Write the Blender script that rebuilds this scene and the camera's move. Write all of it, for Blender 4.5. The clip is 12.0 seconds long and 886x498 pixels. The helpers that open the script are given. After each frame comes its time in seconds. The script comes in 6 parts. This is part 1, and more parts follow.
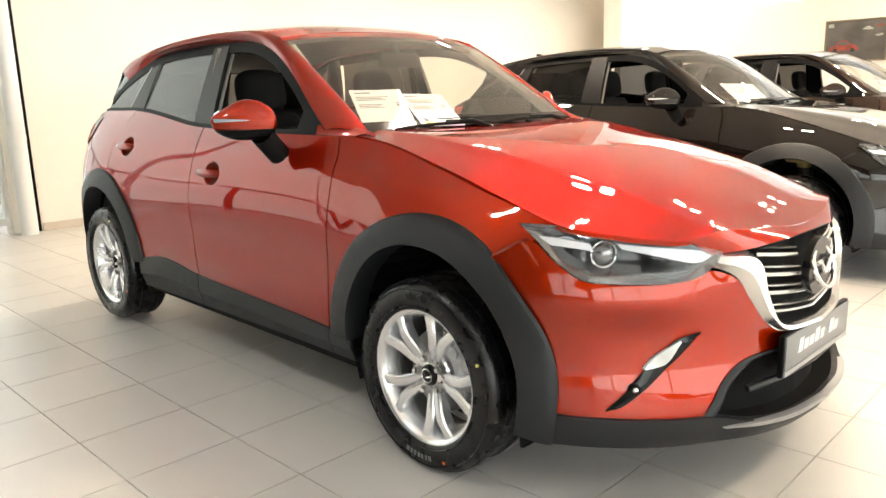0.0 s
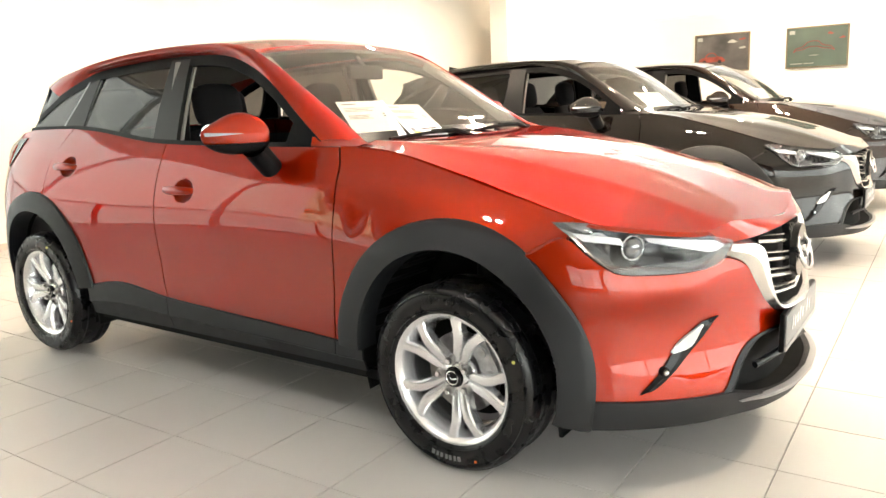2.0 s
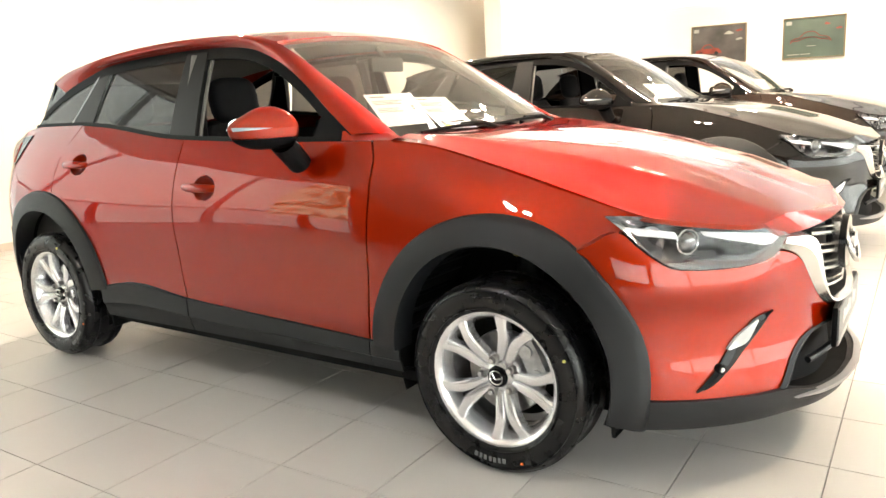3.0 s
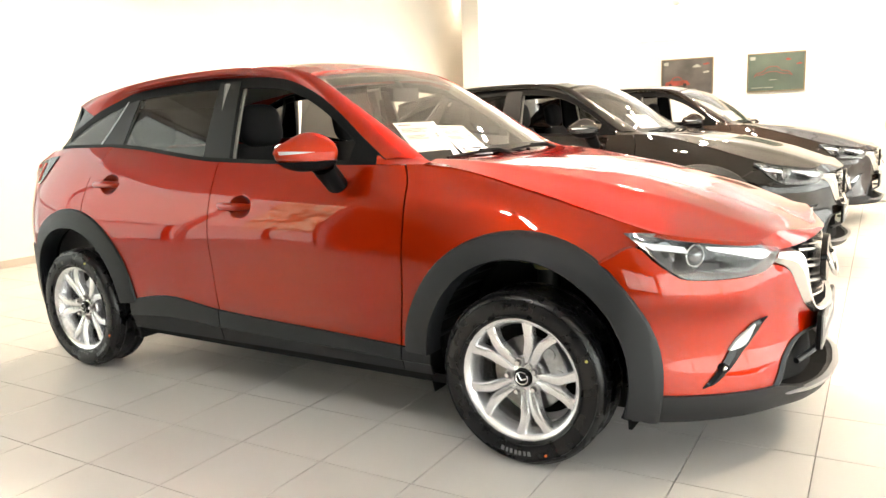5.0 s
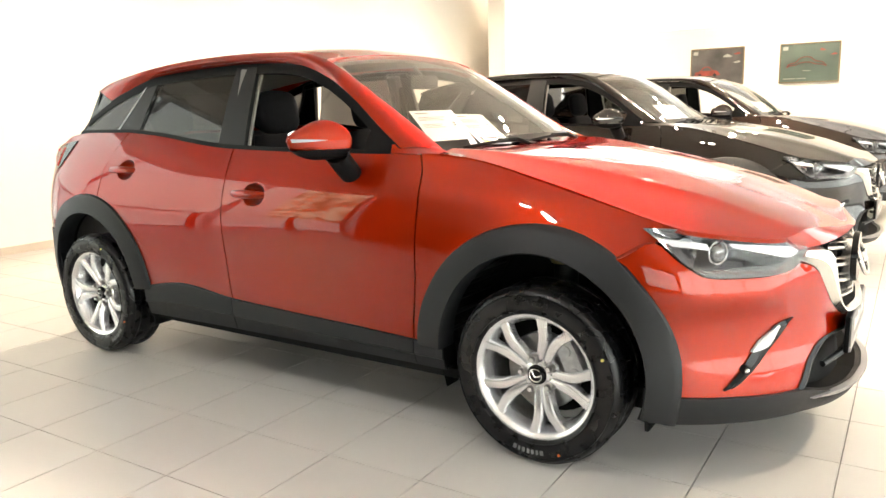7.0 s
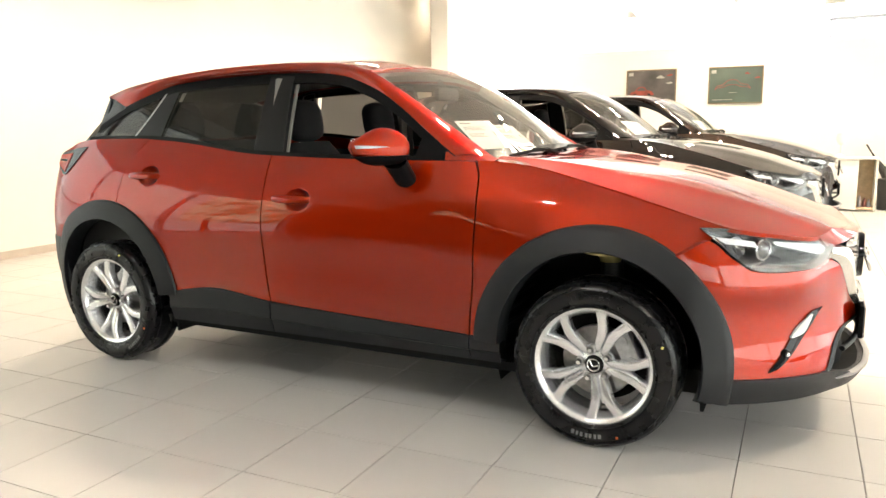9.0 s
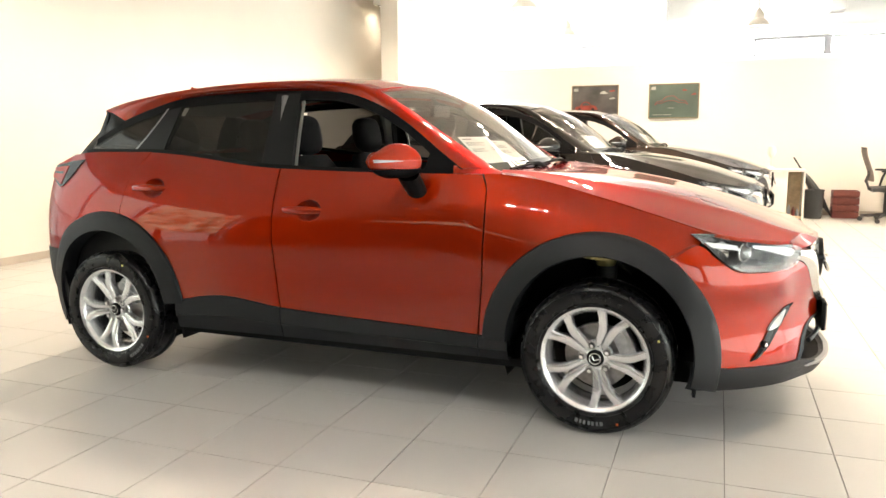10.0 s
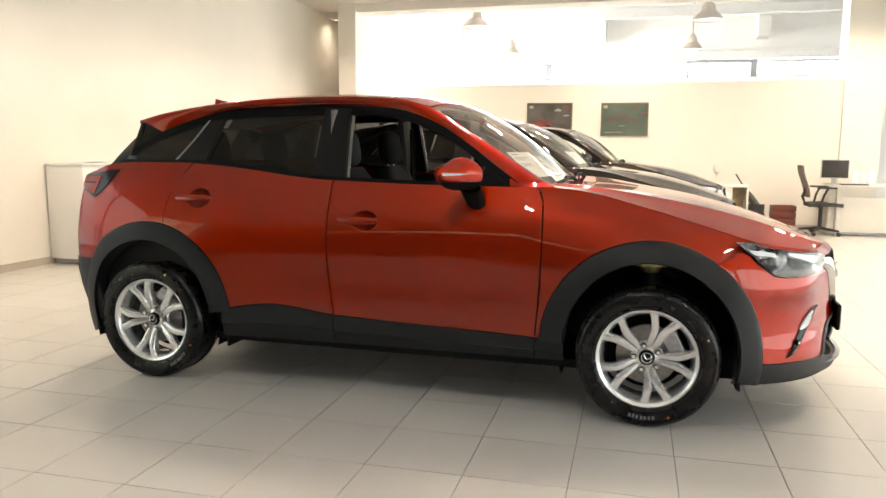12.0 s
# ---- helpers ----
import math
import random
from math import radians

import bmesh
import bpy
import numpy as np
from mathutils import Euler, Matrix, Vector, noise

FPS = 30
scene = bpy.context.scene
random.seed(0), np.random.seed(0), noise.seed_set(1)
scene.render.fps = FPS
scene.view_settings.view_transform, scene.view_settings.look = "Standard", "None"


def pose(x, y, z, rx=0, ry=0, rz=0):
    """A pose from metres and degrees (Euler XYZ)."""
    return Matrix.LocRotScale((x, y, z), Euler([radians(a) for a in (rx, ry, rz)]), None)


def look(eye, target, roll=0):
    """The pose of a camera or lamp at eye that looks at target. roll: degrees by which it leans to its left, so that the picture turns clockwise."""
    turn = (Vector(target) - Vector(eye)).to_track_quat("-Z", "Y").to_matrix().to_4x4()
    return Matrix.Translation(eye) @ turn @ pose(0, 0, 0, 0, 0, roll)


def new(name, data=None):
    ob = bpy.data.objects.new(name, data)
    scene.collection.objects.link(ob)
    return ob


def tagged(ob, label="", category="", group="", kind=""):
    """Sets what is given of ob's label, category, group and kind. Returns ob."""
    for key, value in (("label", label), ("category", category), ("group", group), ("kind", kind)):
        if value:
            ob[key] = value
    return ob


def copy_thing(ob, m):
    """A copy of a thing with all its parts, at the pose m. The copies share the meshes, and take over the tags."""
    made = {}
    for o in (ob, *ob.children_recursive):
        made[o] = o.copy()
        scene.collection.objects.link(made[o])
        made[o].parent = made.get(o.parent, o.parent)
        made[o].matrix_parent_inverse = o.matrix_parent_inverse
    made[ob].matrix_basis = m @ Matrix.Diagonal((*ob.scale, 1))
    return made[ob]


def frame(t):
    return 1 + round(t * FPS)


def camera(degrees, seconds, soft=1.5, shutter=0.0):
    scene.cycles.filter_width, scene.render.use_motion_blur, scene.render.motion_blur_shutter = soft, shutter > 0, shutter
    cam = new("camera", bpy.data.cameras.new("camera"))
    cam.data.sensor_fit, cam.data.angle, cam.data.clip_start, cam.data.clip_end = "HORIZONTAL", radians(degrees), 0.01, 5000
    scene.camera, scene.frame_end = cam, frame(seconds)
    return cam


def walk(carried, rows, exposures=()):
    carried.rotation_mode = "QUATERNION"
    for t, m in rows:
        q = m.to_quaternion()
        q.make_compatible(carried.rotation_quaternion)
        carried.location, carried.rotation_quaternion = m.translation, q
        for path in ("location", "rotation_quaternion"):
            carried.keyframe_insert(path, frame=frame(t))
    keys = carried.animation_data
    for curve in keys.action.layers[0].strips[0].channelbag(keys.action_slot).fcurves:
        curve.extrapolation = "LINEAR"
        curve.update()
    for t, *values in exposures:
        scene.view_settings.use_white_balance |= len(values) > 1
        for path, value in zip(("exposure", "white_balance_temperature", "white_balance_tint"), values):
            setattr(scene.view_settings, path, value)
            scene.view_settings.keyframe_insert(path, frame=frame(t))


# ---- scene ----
cam = camera(61.5, 12.0)
PATH = [
    (0, (1.659, -2.355, 1.208), (0.26, -0.987, 0.796), -1.5),
    (0.5, (1.565, -2.455, 1.196), (0.245, -1.009, 0.786), -1.3),
    (1, (1.485, -2.628, 1.206), (0.252, -1.109, 0.79), -1.6),
    (1.5, (1.434, -2.716, 1.205), (0.246, -1.159, 0.802), -1.3),
    (2, (1.341, -2.707, 1.203), (0.196, -1.113, 0.818), -2.5),
    (2.5, (1.24, -2.69, 1.2), (0.1, -1.094, 0.807), -2.7),
    (3, (1.15, -2.746, 1.201), (0.037, -1.133, 0.801), -3.0),
    (5, (1.102, -3.097, 1.226), (0.065, -1.421, 0.886), -2.2),
    (5.5, (1.108, -3.107, 1.229), (0.057, -1.439, 0.895), -2.2),
    (6, (1.108, -3.108, 1.226), (0.054, -1.443, 0.885), -2.1),
    (6.5, (1.111, -3.1, 1.224), (0.051, -1.439, 0.883), -2.1),
    (7, (1.097, -3.019, 1.226), (0.007, -1.383, 0.858), -1.6),
    (9, (0.707, -3.453, 1.213), (-0.182, -1.693, 0.881), -0.7),
    (9.5, (0.591, -3.578, 1.219), (-0.255, -1.791, 0.916), -0.5),
    (10, (0.511, -3.803, 1.237), (-0.216, -1.965, 0.932), -0.4),
    (10.5, (0.433, -3.913, 1.234), (-0.224, -2.049, 0.929), 0.2),
    (11, (0.275, -3.962, 1.231), (-0.342, -2.082, 0.937), -1.0),
    (11.5, (0.133, -4.017, 1.237), (-0.489, -2.137, 0.957), -0.9),
    (12, (-0.014, -4.183, 1.244), (-0.545, -2.274, 0.974), 0.4),
]
walk(cam, [(t, look(eye, target, roll)) for t, eye, target, roll in PATH], [(0, 0.54), (1.5, 0.76), (3, 0.84), (5.5, 0.94), (7, 0.86), (9, 0.68), (10.5, 0.42), (12, 0.1)])

# ---- light ----
scene.view_settings.exposure = 0.0
world = bpy.data.worlds.new("sky")
scene.world = world
world.use_nodes = True
wn = world.node_tree.nodes
sky = wn.new("ShaderNodeTexSky")
sky.sky_type, sky.sun_disc = "NISHITA", False
sky.sun_elevation, sky.sun_rotation = radians(48), radians(140)
world.node_tree.links.new(sky.outputs[0], wn["Background"].inputs[0])
wn["Background"].inputs[1].default_value = 0.06


def area(name, at, target, sx, sy, watts, rgb, spread=180):
    lamp = bpy.data.lights.new(name, "AREA")
    lamp.shape, lamp.size, lamp.size_y, lamp.energy, lamp.color = "RECTANGLE", sx, sy, watts, rgb
    lamp.spread = radians(spread)
    ob = new(name, lamp)
    ob.matrix_world = look(at, target)
    return ob


WARM, DAY = (1.0, 0.83, 0.64), (1.0, 0.97, 0.94)
area("daylight_clerestory", (-1.0, 16.4, 3.22), (-1.0, 8, 3.0), 12.0, 0.4, 1500, DAY)
# lamp added before the solid hall wall to whiten the hall, no window there
area("daylight_hall", (-8.7, 12.4, 3.0), (0, 12.4, 3.0), 6.0, 3.6, 1700, DAY)
# the last spot is unseen, added to brighten the wall in the recess
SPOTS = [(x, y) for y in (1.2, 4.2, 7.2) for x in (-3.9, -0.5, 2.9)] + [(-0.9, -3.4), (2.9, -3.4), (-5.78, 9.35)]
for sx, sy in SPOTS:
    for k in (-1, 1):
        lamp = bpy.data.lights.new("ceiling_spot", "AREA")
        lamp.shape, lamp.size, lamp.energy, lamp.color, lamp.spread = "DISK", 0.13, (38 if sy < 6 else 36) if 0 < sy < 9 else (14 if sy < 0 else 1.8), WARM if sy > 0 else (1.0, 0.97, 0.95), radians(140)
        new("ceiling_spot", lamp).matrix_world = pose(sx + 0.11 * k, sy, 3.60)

# ---- materials ----


def mat(name, rgb, rough=0.5, metal=0.0, vary=0.0, scale=8.0, bump=0.0, bscale=60.0, coat=0.0, spec=0.5, per_object=0.0, coat_rough=0.03, where="Object", wear=0.2):
    m = bpy.data.materials.new(name)
    m.use_nodes = True
    nt = m.node_tree
    b = nt.nodes["Principled BSDF"]
    b.inputs["Base Color"].default_value = (*rgb, 1)
    b.inputs["Roughness"].default_value = rough
    b.inputs["Metallic"].default_value = metal
    b.inputs["Specular IOR Level"].default_value = spec
    if coat:
        b.inputs["Coat Weight"].default_value = coat
        b.inputs["Coat Roughness"].default_value = coat_rough
    tc = nt.nodes.new("ShaderNodeTexCoord") if where == "Object" else nt.nodes.new("ShaderNodeNewGeometry")
    if vary or per_object:
        n1 = nt.nodes.new("ShaderNodeTexNoise")
        n1.inputs["Scale"].default_value = scale
        n1.inputs["Detail"].default_value = 6
        nt.links.new(tc.outputs[where], n1.inputs["Vector"])
        hsv = nt.nodes.new("ShaderNodeHueSaturation")
        hsv.inputs["Color"].default_value = (*rgb, 1)
        mr = nt.nodes.new("ShaderNodeMapRange")
        mr.inputs["From Min"].default_value, mr.inputs["From Max"].default_value = 0.3, 0.7
        mr.inputs["To Min"].default_value, mr.inputs["To Max"].default_value = 1 - vary, 1 + vary
        nt.links.new(n1.outputs["Fac"], mr.inputs["Value"])
        last = mr.outputs[0]
        if per_object:
            oi = nt.nodes.new("ShaderNodeObjectInfo")
            mr2 = nt.nodes.new("ShaderNodeMapRange")
            mr2.inputs["To Min"].default_value, mr2.inputs["To Max"].default_value = 1 - per_object, 1 + per_object
            nt.links.new(oi.outputs["Random"], mr2.inputs["Value"])
            mu = nt.nodes.new("ShaderNodeMath")
            mu.operation = "MULTIPLY"
            nt.links.new(last, mu.inputs[0])
            nt.links.new(mr2.outputs[0], mu.inputs[1])
            last = mu.outputs[0]
        nt.links.new(last, hsv.inputs["Value"])
        nt.links.new(hsv.outputs[0], b.inputs["Base Color"])
        mr3 = nt.nodes.new("ShaderNodeMapRange")
        mr3.inputs["To Min"].default_value, mr3.inputs["To Max"].default_value = max(0.02, rough * (1 - wear)), min(1, rough * (1 + wear))
        nt.links.new(n1.outputs["Fac"], mr3.inputs["Value"])
        nt.links.new(mr3.outputs[0], b.inputs["Roughness"])
    if bump:
        n2 = nt.nodes.new("ShaderNodeTexNoise")
        n2.inputs["Scale"].default_value = bscale
        n2.inputs["Detail"].default_value = 5
        nt.links.new(tc.outputs[where], n2.inputs["Vector"])
        bp = nt.nodes.new("ShaderNodeBump")
        bp.inputs["Strength"].default_value = bump
        bp.inputs["Distance"].default_value = 0.002
        nt.links.new(n2.outputs["Fac"], bp.inputs["Height"])
        nt.links.new(bp.outputs[0], b.inputs["Normal"])
    return m


def paint(name, rgb, metal, rough, tint=None, spec=0.5):
    m = mat(name, rgb, rough, metal, coat=1.0, coat_rough=0.008, spec=spec)
    nt = m.node_tree
    b = nt.nodes["Principled BSDF"]
    b.inputs["Specular Tint"].default_value = (*(tint or [min(1, 1.6 * c) for c in rgb]), 1)
    tc = nt.nodes.new("ShaderNodeTexCoord")
    fl = nt.nodes.new("ShaderNodeTexVoronoi")
    fl.inputs["Scale"].default_value = 2500
    nt.links.new(tc.outputs["Object"], fl.inputs["Vector"])
    mr = nt.nodes.new("ShaderNodeMapRange")
    mr.inputs["To Min"].default_value, mr.inputs["To Max"].default_value = rough * 0.95, rough * 1.05
    nt.links.new(fl.outputs["Color"], mr.inputs["Value"])
    nt.links.new(mr.outputs[0], b.inputs["Roughness"])
    return m


def glass(name, tint, rough=0.0, least=0.045, power=4.5):
    m = bpy.data.materials.new(name)
    m.use_nodes = True
    nt = m.node_tree
    nt.nodes.remove(nt.nodes["Principled BSDF"])
    gl = nt.nodes.new("ShaderNodeBsdfGlossy")
    gl.inputs["Roughness"].default_value = rough + 0.01
    tr = nt.nodes.new("ShaderNodeBsdfTransparent")
    tr.inputs["Color"].default_value = (*tint, 1)
    lw = nt.nodes.new("ShaderNodeLayerWeight")
    pw = nt.nodes.new("ShaderNodeMath")
    pw.operation = "POWER"
    pw.inputs[1].default_value = power
    nt.links.new(lw.outputs["Facing"], pw.inputs[0])
    lw.inputs["Blend"].default_value = 0.5
    fr = nt.nodes.new("ShaderNodeMath")
    fr.operation = "MULTIPLY_ADD"
    fr.inputs[1].default_value, fr.inputs[2].default_value = 0.95 - least, least
    nt.links.new(pw.outputs[0], fr.inputs[0])
    mx = nt.nodes.new("ShaderNodeMixShader")
    nt.links.new(fr.outputs[0], mx.inputs[0])
    nt.links.new(tr.outputs[0], mx.inputs[1])
    nt.links.new(gl.outputs[0], mx.inputs[2])
    nt.links.new(mx.outputs[0], nt.nodes["Material Output"].inputs["Surface"])
    return m


def glow(name, rgb, power):
    m = bpy.data.materials.new(name)
    m.use_nodes = True
    b = m.node_tree.nodes["Principled BSDF"]
    b.inputs["Base Color"].default_value = (*rgb, 1)
    b.inputs["Emission Color"].default_value = (*rgb, 1)
    b.inputs["Emission Strength"].default_value = power
    return m


RED = paint("red_metallic_paint", (0.305, 0.0155, 0.0004), 0.97, 0.46, (0.22, 0.02, 0.005))
BLACKP = paint("black_paint", (0.0060, 0.0042, 0.0032), 0.0, 0.5, (0.2, 0.2, 0.2), 0.05)
BROWNP = paint("brown_metallic_paint", (0.018, 0.010, 0.007), 0.4, 0.45, (0.3, 0.2, 0.15), 0.1)
CLAD = mat("black_plastic", (0.0062, 0.0072, 0.0088), 0.48, spec=0.34, vary=0.12, scale=30, bump=0.25, bscale=900)
BLK = mat("matt_black", (0.006, 0.006, 0.006), 0.8, spec=0.12)
GLOSSBLK = mat("gloss_black", (0.004, 0.004, 0.0045), 0.12, spec=0.28)
TRIMBLK = mat("satin_black_trim", (0.003, 0.003, 0.0033), 0.5, spec=0.10)
SATINBLK = mat("satin_black_pillar", (0.006, 0.006, 0.0065), 0.38, spec=0.22)
RUBBER = mat("tyre_rubber", (0.0034, 0.0036, 0.0042), 0.28, spec=0.38, vary=0.15, scale=25, bump=0.2, bscale=300)
ALLOY = mat("silver_alloy", (0.80, 0.81, 0.83), 0.27, 0.85, coat=0.4)
STEEL = mat("brake_steel", (0.30, 0.29, 0.28), 0.38, 1.0, vary=0.2, scale=40)
CASTGREY = mat("cast_grey_metal", (0.42, 0.43, 0.44), 0.40, 0.7, vary=0.15, scale=50)
CHROME = mat("chrome", (0.82, 0.82, 0.83), 0.08, 1.0)
SATIN = mat("satin_silver", (0.70, 0.69, 0.67), 0.22, 0.9)
SILVERP = mat("silver_plastic", (0.30, 0.30, 0.31), 0.34, 0.6, vary=0.05, scale=40)
ZINC = mat("zinc_plated_steel", (0.42, 0.36, 0.17), 0.4, 0.7, vary=0.2, scale=30)
GLASS = glass("clear_glass", (0.82, 0.80, 0.72), 0.0, 0.13, 3.2)
TINT = glass("privacy_glass", (0.10, 0.10, 0.098))
HOUSING = mat("lamp_housing_grey", (0.26, 0.26, 0.265), 0.16, 0.9)
DULLLENS = mat("indicator_plastic", (0.42, 0.42, 0.41), 0.15, 0.3, coat=1.0)
LENS = glass("lamp_lens", (0.94, 0.95, 0.96))
REDLENS = mat("red_lens", (0.42, 0.022, 0.010), 0.12, spec=0.25)
WHITELENS = mat("white_lens", (0.75, 0.76, 0.78), 0.12, coat=1.0)
PAPER = mat("paper", (0.80, 0.81, 0.84), 0.7, vary=0.03, scale=12)
INK = mat("grey_ink", (0.20, 0.21, 0.23), 0.8)
YELLOW = mat("yellow_print", (0.72, 0.66, 0.18), 0.7)
FABRIC = mat("dark_seat_cloth", (0.005, 0.005, 0.006), 0.8, spec=0.2, vary=0.2, scale=60, bump=0.4, bscale=500)
DASH = mat("dark_dash_plastic", (0.009, 0.009, 0.0095), 0.6, bump=0.2, bscale=600)
PILLAR = mat("grey_pillar_plastic", (0.16, 0.155, 0.145), 0.55, bump=0.15, bscale=500)
BEIGE = mat("pale_headliner", (0.42, 0.40, 0.36), 0.85, vary=0.06, scale=60)
PLASTER = mat("cream_plaster", (0.79, 0.75, 0.68), 0.85, vary=0.02, scale=1.5, bump=0.12, bscale=220)
WHITE = mat("white_paint", (0.82, 0.82, 0.80), 0.7, vary=0.02, scale=3, bump=0.08, bscale=150)
TILE = mat("beige_grey_tile", (0.48, 0.468, 0.445), 0.30, vary=0.03, scale=1.3, bump=0.02, bscale=240, per_object=0.03, where="Position", wear=0.06)
CEILM = mat("cream_ceiling", (0.86, 0.82, 0.75), 0.85, vary=0.03, scale=1.2, bump=0.1, bscale=160)
GROUT = mat("dark_grout", (0.20, 0.19, 0.175), 0.9, vary=0.2, scale=20, bump=0.3, bscale=300)
SKIRT = mat("tile_skirting", (0.50, 0.44, 0.37), 0.45, vary=0.05, scale=6)
LAMPGREY = mat("lamp_grey_metal", (0.42, 0.37, 0.31), 0.45, 0.3)
WOODRED = mat("red_brown_box", (0.16, 0.035, 0.022), 0.5, vary=0.15, scale=12)
PLATEGREY = mat("plate_grey", (0.14, 0.145, 0.15), 0.45, vary=0.04, scale=20)
ORANGE = mat("orange_dot", (0.65, 0.12, 0.02), 0.6)

# ---- helpers for meshes ----


def part(name, bm, material, parent=None, label="", smooth=True):
    me = bpy.data.meshes.new(name)
    bmesh.ops.recalc_face_normals(bm, faces=bm.faces)
    bm.to_mesh(me)
    bm.free()
    me.materials.append(material)
    if smooth:
        me.set_sharp_from_angle(angle=radians(32))
        for p in me.polygons:
            p.use_smooth = True
    ob = new(name, me)
    if parent is not None:
        ob.parent = parent
    if label:
        tagged(ob, label)
    return ob


def thing(name, label, category, group="", kind=""):
    return tagged(new(name), label, category, group, kind)


def box(bm, x0, x1, y0, y1, z0, z1, bevel=0.0, m=None):
    r = bmesh.ops.create_cube(bm, size=1)
    vs = r["verts"]
    bmesh.ops.transform(bm, matrix=Matrix.Translation(((x0 + x1) / 2, (y0 + y1) / 2, (z0 + z1) / 2)) @ Matrix.Diagonal((x1 - x0, y1 - y0, z1 - z0, 1)), verts=vs)
    if bevel:
        es = list({e for v in vs for e in v.link_edges})
        r2 = bmesh.ops.bevel(bm, geom=es, offset=bevel, segments=2, affect="EDGES", profile=0.6)
        vs = list({v for f in r2["faces"] for v in f.verts} | {v for v in vs if v.is_valid})
    if m is not None:
        bmesh.ops.transform(bm, matrix=m, verts=vs)
    return bm


def boxed(name, dims, material, parent=None, bevel=0.004, label="", m=None):
    bm = bmesh.new()
    box(bm, *dims, bevel=bevel, m=m)
    return part(name, bm, material, parent, label)


def cyl(bm, a, b, r0, r1=None, seg=16, caps=True):
    a, b = Vector(a), Vector(b)
    r1 = r0 if r1 is None else r1
    q = (b - a).to_track_quat("Z", "Y").to_matrix()
    rings = []
    for c, r in ((a, r0), (b, r1)):
        rings.append([bm.verts.new(c + q @ Vector((r * math.cos(2 * math.pi * k / seg), r * math.sin(2 * math.pi * k / seg), 0))) for k in range(seg)])
    for k in range(seg):
        bm.faces.new((rings[0][k], rings[0][(k + 1) % seg], rings[1][(k + 1) % seg], rings[1][k]))
    if caps:
        bm.faces.new(rings[0][::-1])
        bm.faces.new(rings[1])
    return bm


def lathe(bm, prof, seg=64, axis="y", at=(0, 0, 0)):
    """Turns a profile of (radius, offset) round an axis."""
    rings = []
    for r, o in prof:
        ring = []
        for k in range(seg):
            c, s = r * math.cos(2 * math.pi * k / seg), r * math.sin(2 * math.pi * k / seg)
            p = (c, o, s) if axis == "y" else (c, s, o)
            ring.append(bm.verts.new(Vector(at) + Vector(p)))
        rings.append(ring)
    for a, b in zip(rings, rings[1:]):
        for k in range(seg):
            bm.faces.new((a[k], a[(k + 1) % seg], b[(k + 1) % seg], b[k]))
    return bm


def smoothed(x, xs, ys):
    """Smooth curve through a few knots."""
    if x <= xs[0]:
        return ys[0] + (x - xs[0]) * (ys[1] - ys[0]) / (xs[1] - xs[0])
    if x >= xs[-1]:
        return ys[-1] + (x - xs[-1]) * (ys[-1] - ys[-2]) / (xs[-1] - xs[-2])
    k = max(i for i in range(len(xs) - 1) if xs[i] <= x)
    h = xs[k + 1] - xs[k]
    d = [(ys[i + 1] - ys[i]) / (xs[i + 1] - xs[i]) for i in range(len(xs) - 1)]

    def slope(i):
        if i == 0:
            return d[0]
        if i == len(xs) - 1:
            return d[-1]
        return 0.0 if d[i - 1] * d[i] <= 0 else 2 * d[i - 1] * d[i] / (d[i - 1] + d[i])
    t = (x - xs[k]) / h
    return (2 * t ** 3 - 3 * t ** 2 + 1) * ys[k] + (t ** 3 - 2 * t ** 2 + t) * h * slope(k) + (3 * t ** 2 - 2 * t ** 3) * ys[k + 1] + (t ** 3 - t ** 2) * h * slope(k + 1)


def spline(pts, n, sharp=False):
    """n + 1 points spread evenly along a curve through pts."""
    p = [Vector(q) for q in pts]
    fine = []
    for i in range(len(p) - 1):
        a, b = p[i], p[i + 1]
        pa = p[i - 1] if i > 0 else a - (b - a)
        pb = p[i + 2] if i + 2 < len(p) else b + (b - a)
        for k in range(12):
            t = k / 12
            if sharp:
                fine.append(a.lerp(b, t))
            else:
                fine.append(0.5 * ((2 * a) + (b - pa) * t + (2 * pa - 5 * a + 4 * b - pb) * t * t + (3 * a - pa - 3 * b + pb) * t ** 3))
    fine.append(p[-1])
    cum = [0.0]
    for a, b in zip(fine, fine[1:]):
        cum.append(cum[-1] + (b - a).length)
    out, k = [], 0
    for i in range(n + 1):
        s = cum[-1] * i / n
        while k < len(cum) - 2 and cum[k + 1] < s:
            k += 1
        seg = cum[k + 1] - cum[k]
        out.append(fine[k].lerp(fine[k + 1], 0 if seg == 0 else min(1, (s - cum[k]) / seg)))
    return out


def sheet(bm, rows, rim=0.0, inward=None):
    """A grid of points as a surface, with its rim turned inwards."""
    grid = [[bm.verts.new(p) for p in r] for r in rows]
    for a, b in zip(grid, grid[1:]):
        for k in range(len(a) - 1):
            vs = [a[k], a[k + 1], b[k + 1], b[k]]
            if len({tuple(round(c, 5) for c in v.co) for v in vs}) >= 3:
                try:
                    bm.faces.new(vs)
                except ValueError:
                    pass
    if rim:
        loop = grid[0][:-1] + [r[-1] for r in grid[:-1]] + grid[-1][:0:-1] + [r[0] for r in grid[:0:-1]]
        inner = [bm.verts.new(v.co + inward(v.co) * rim) for v in loop]
        for k in range(len(loop)):
            j = (k + 1) % len(loop)
            if (loop[k].co - loop[j].co).length > 1e-5:
                bm.faces.new((loop[k], loop[j], inner[j], inner[k]))
    return bm


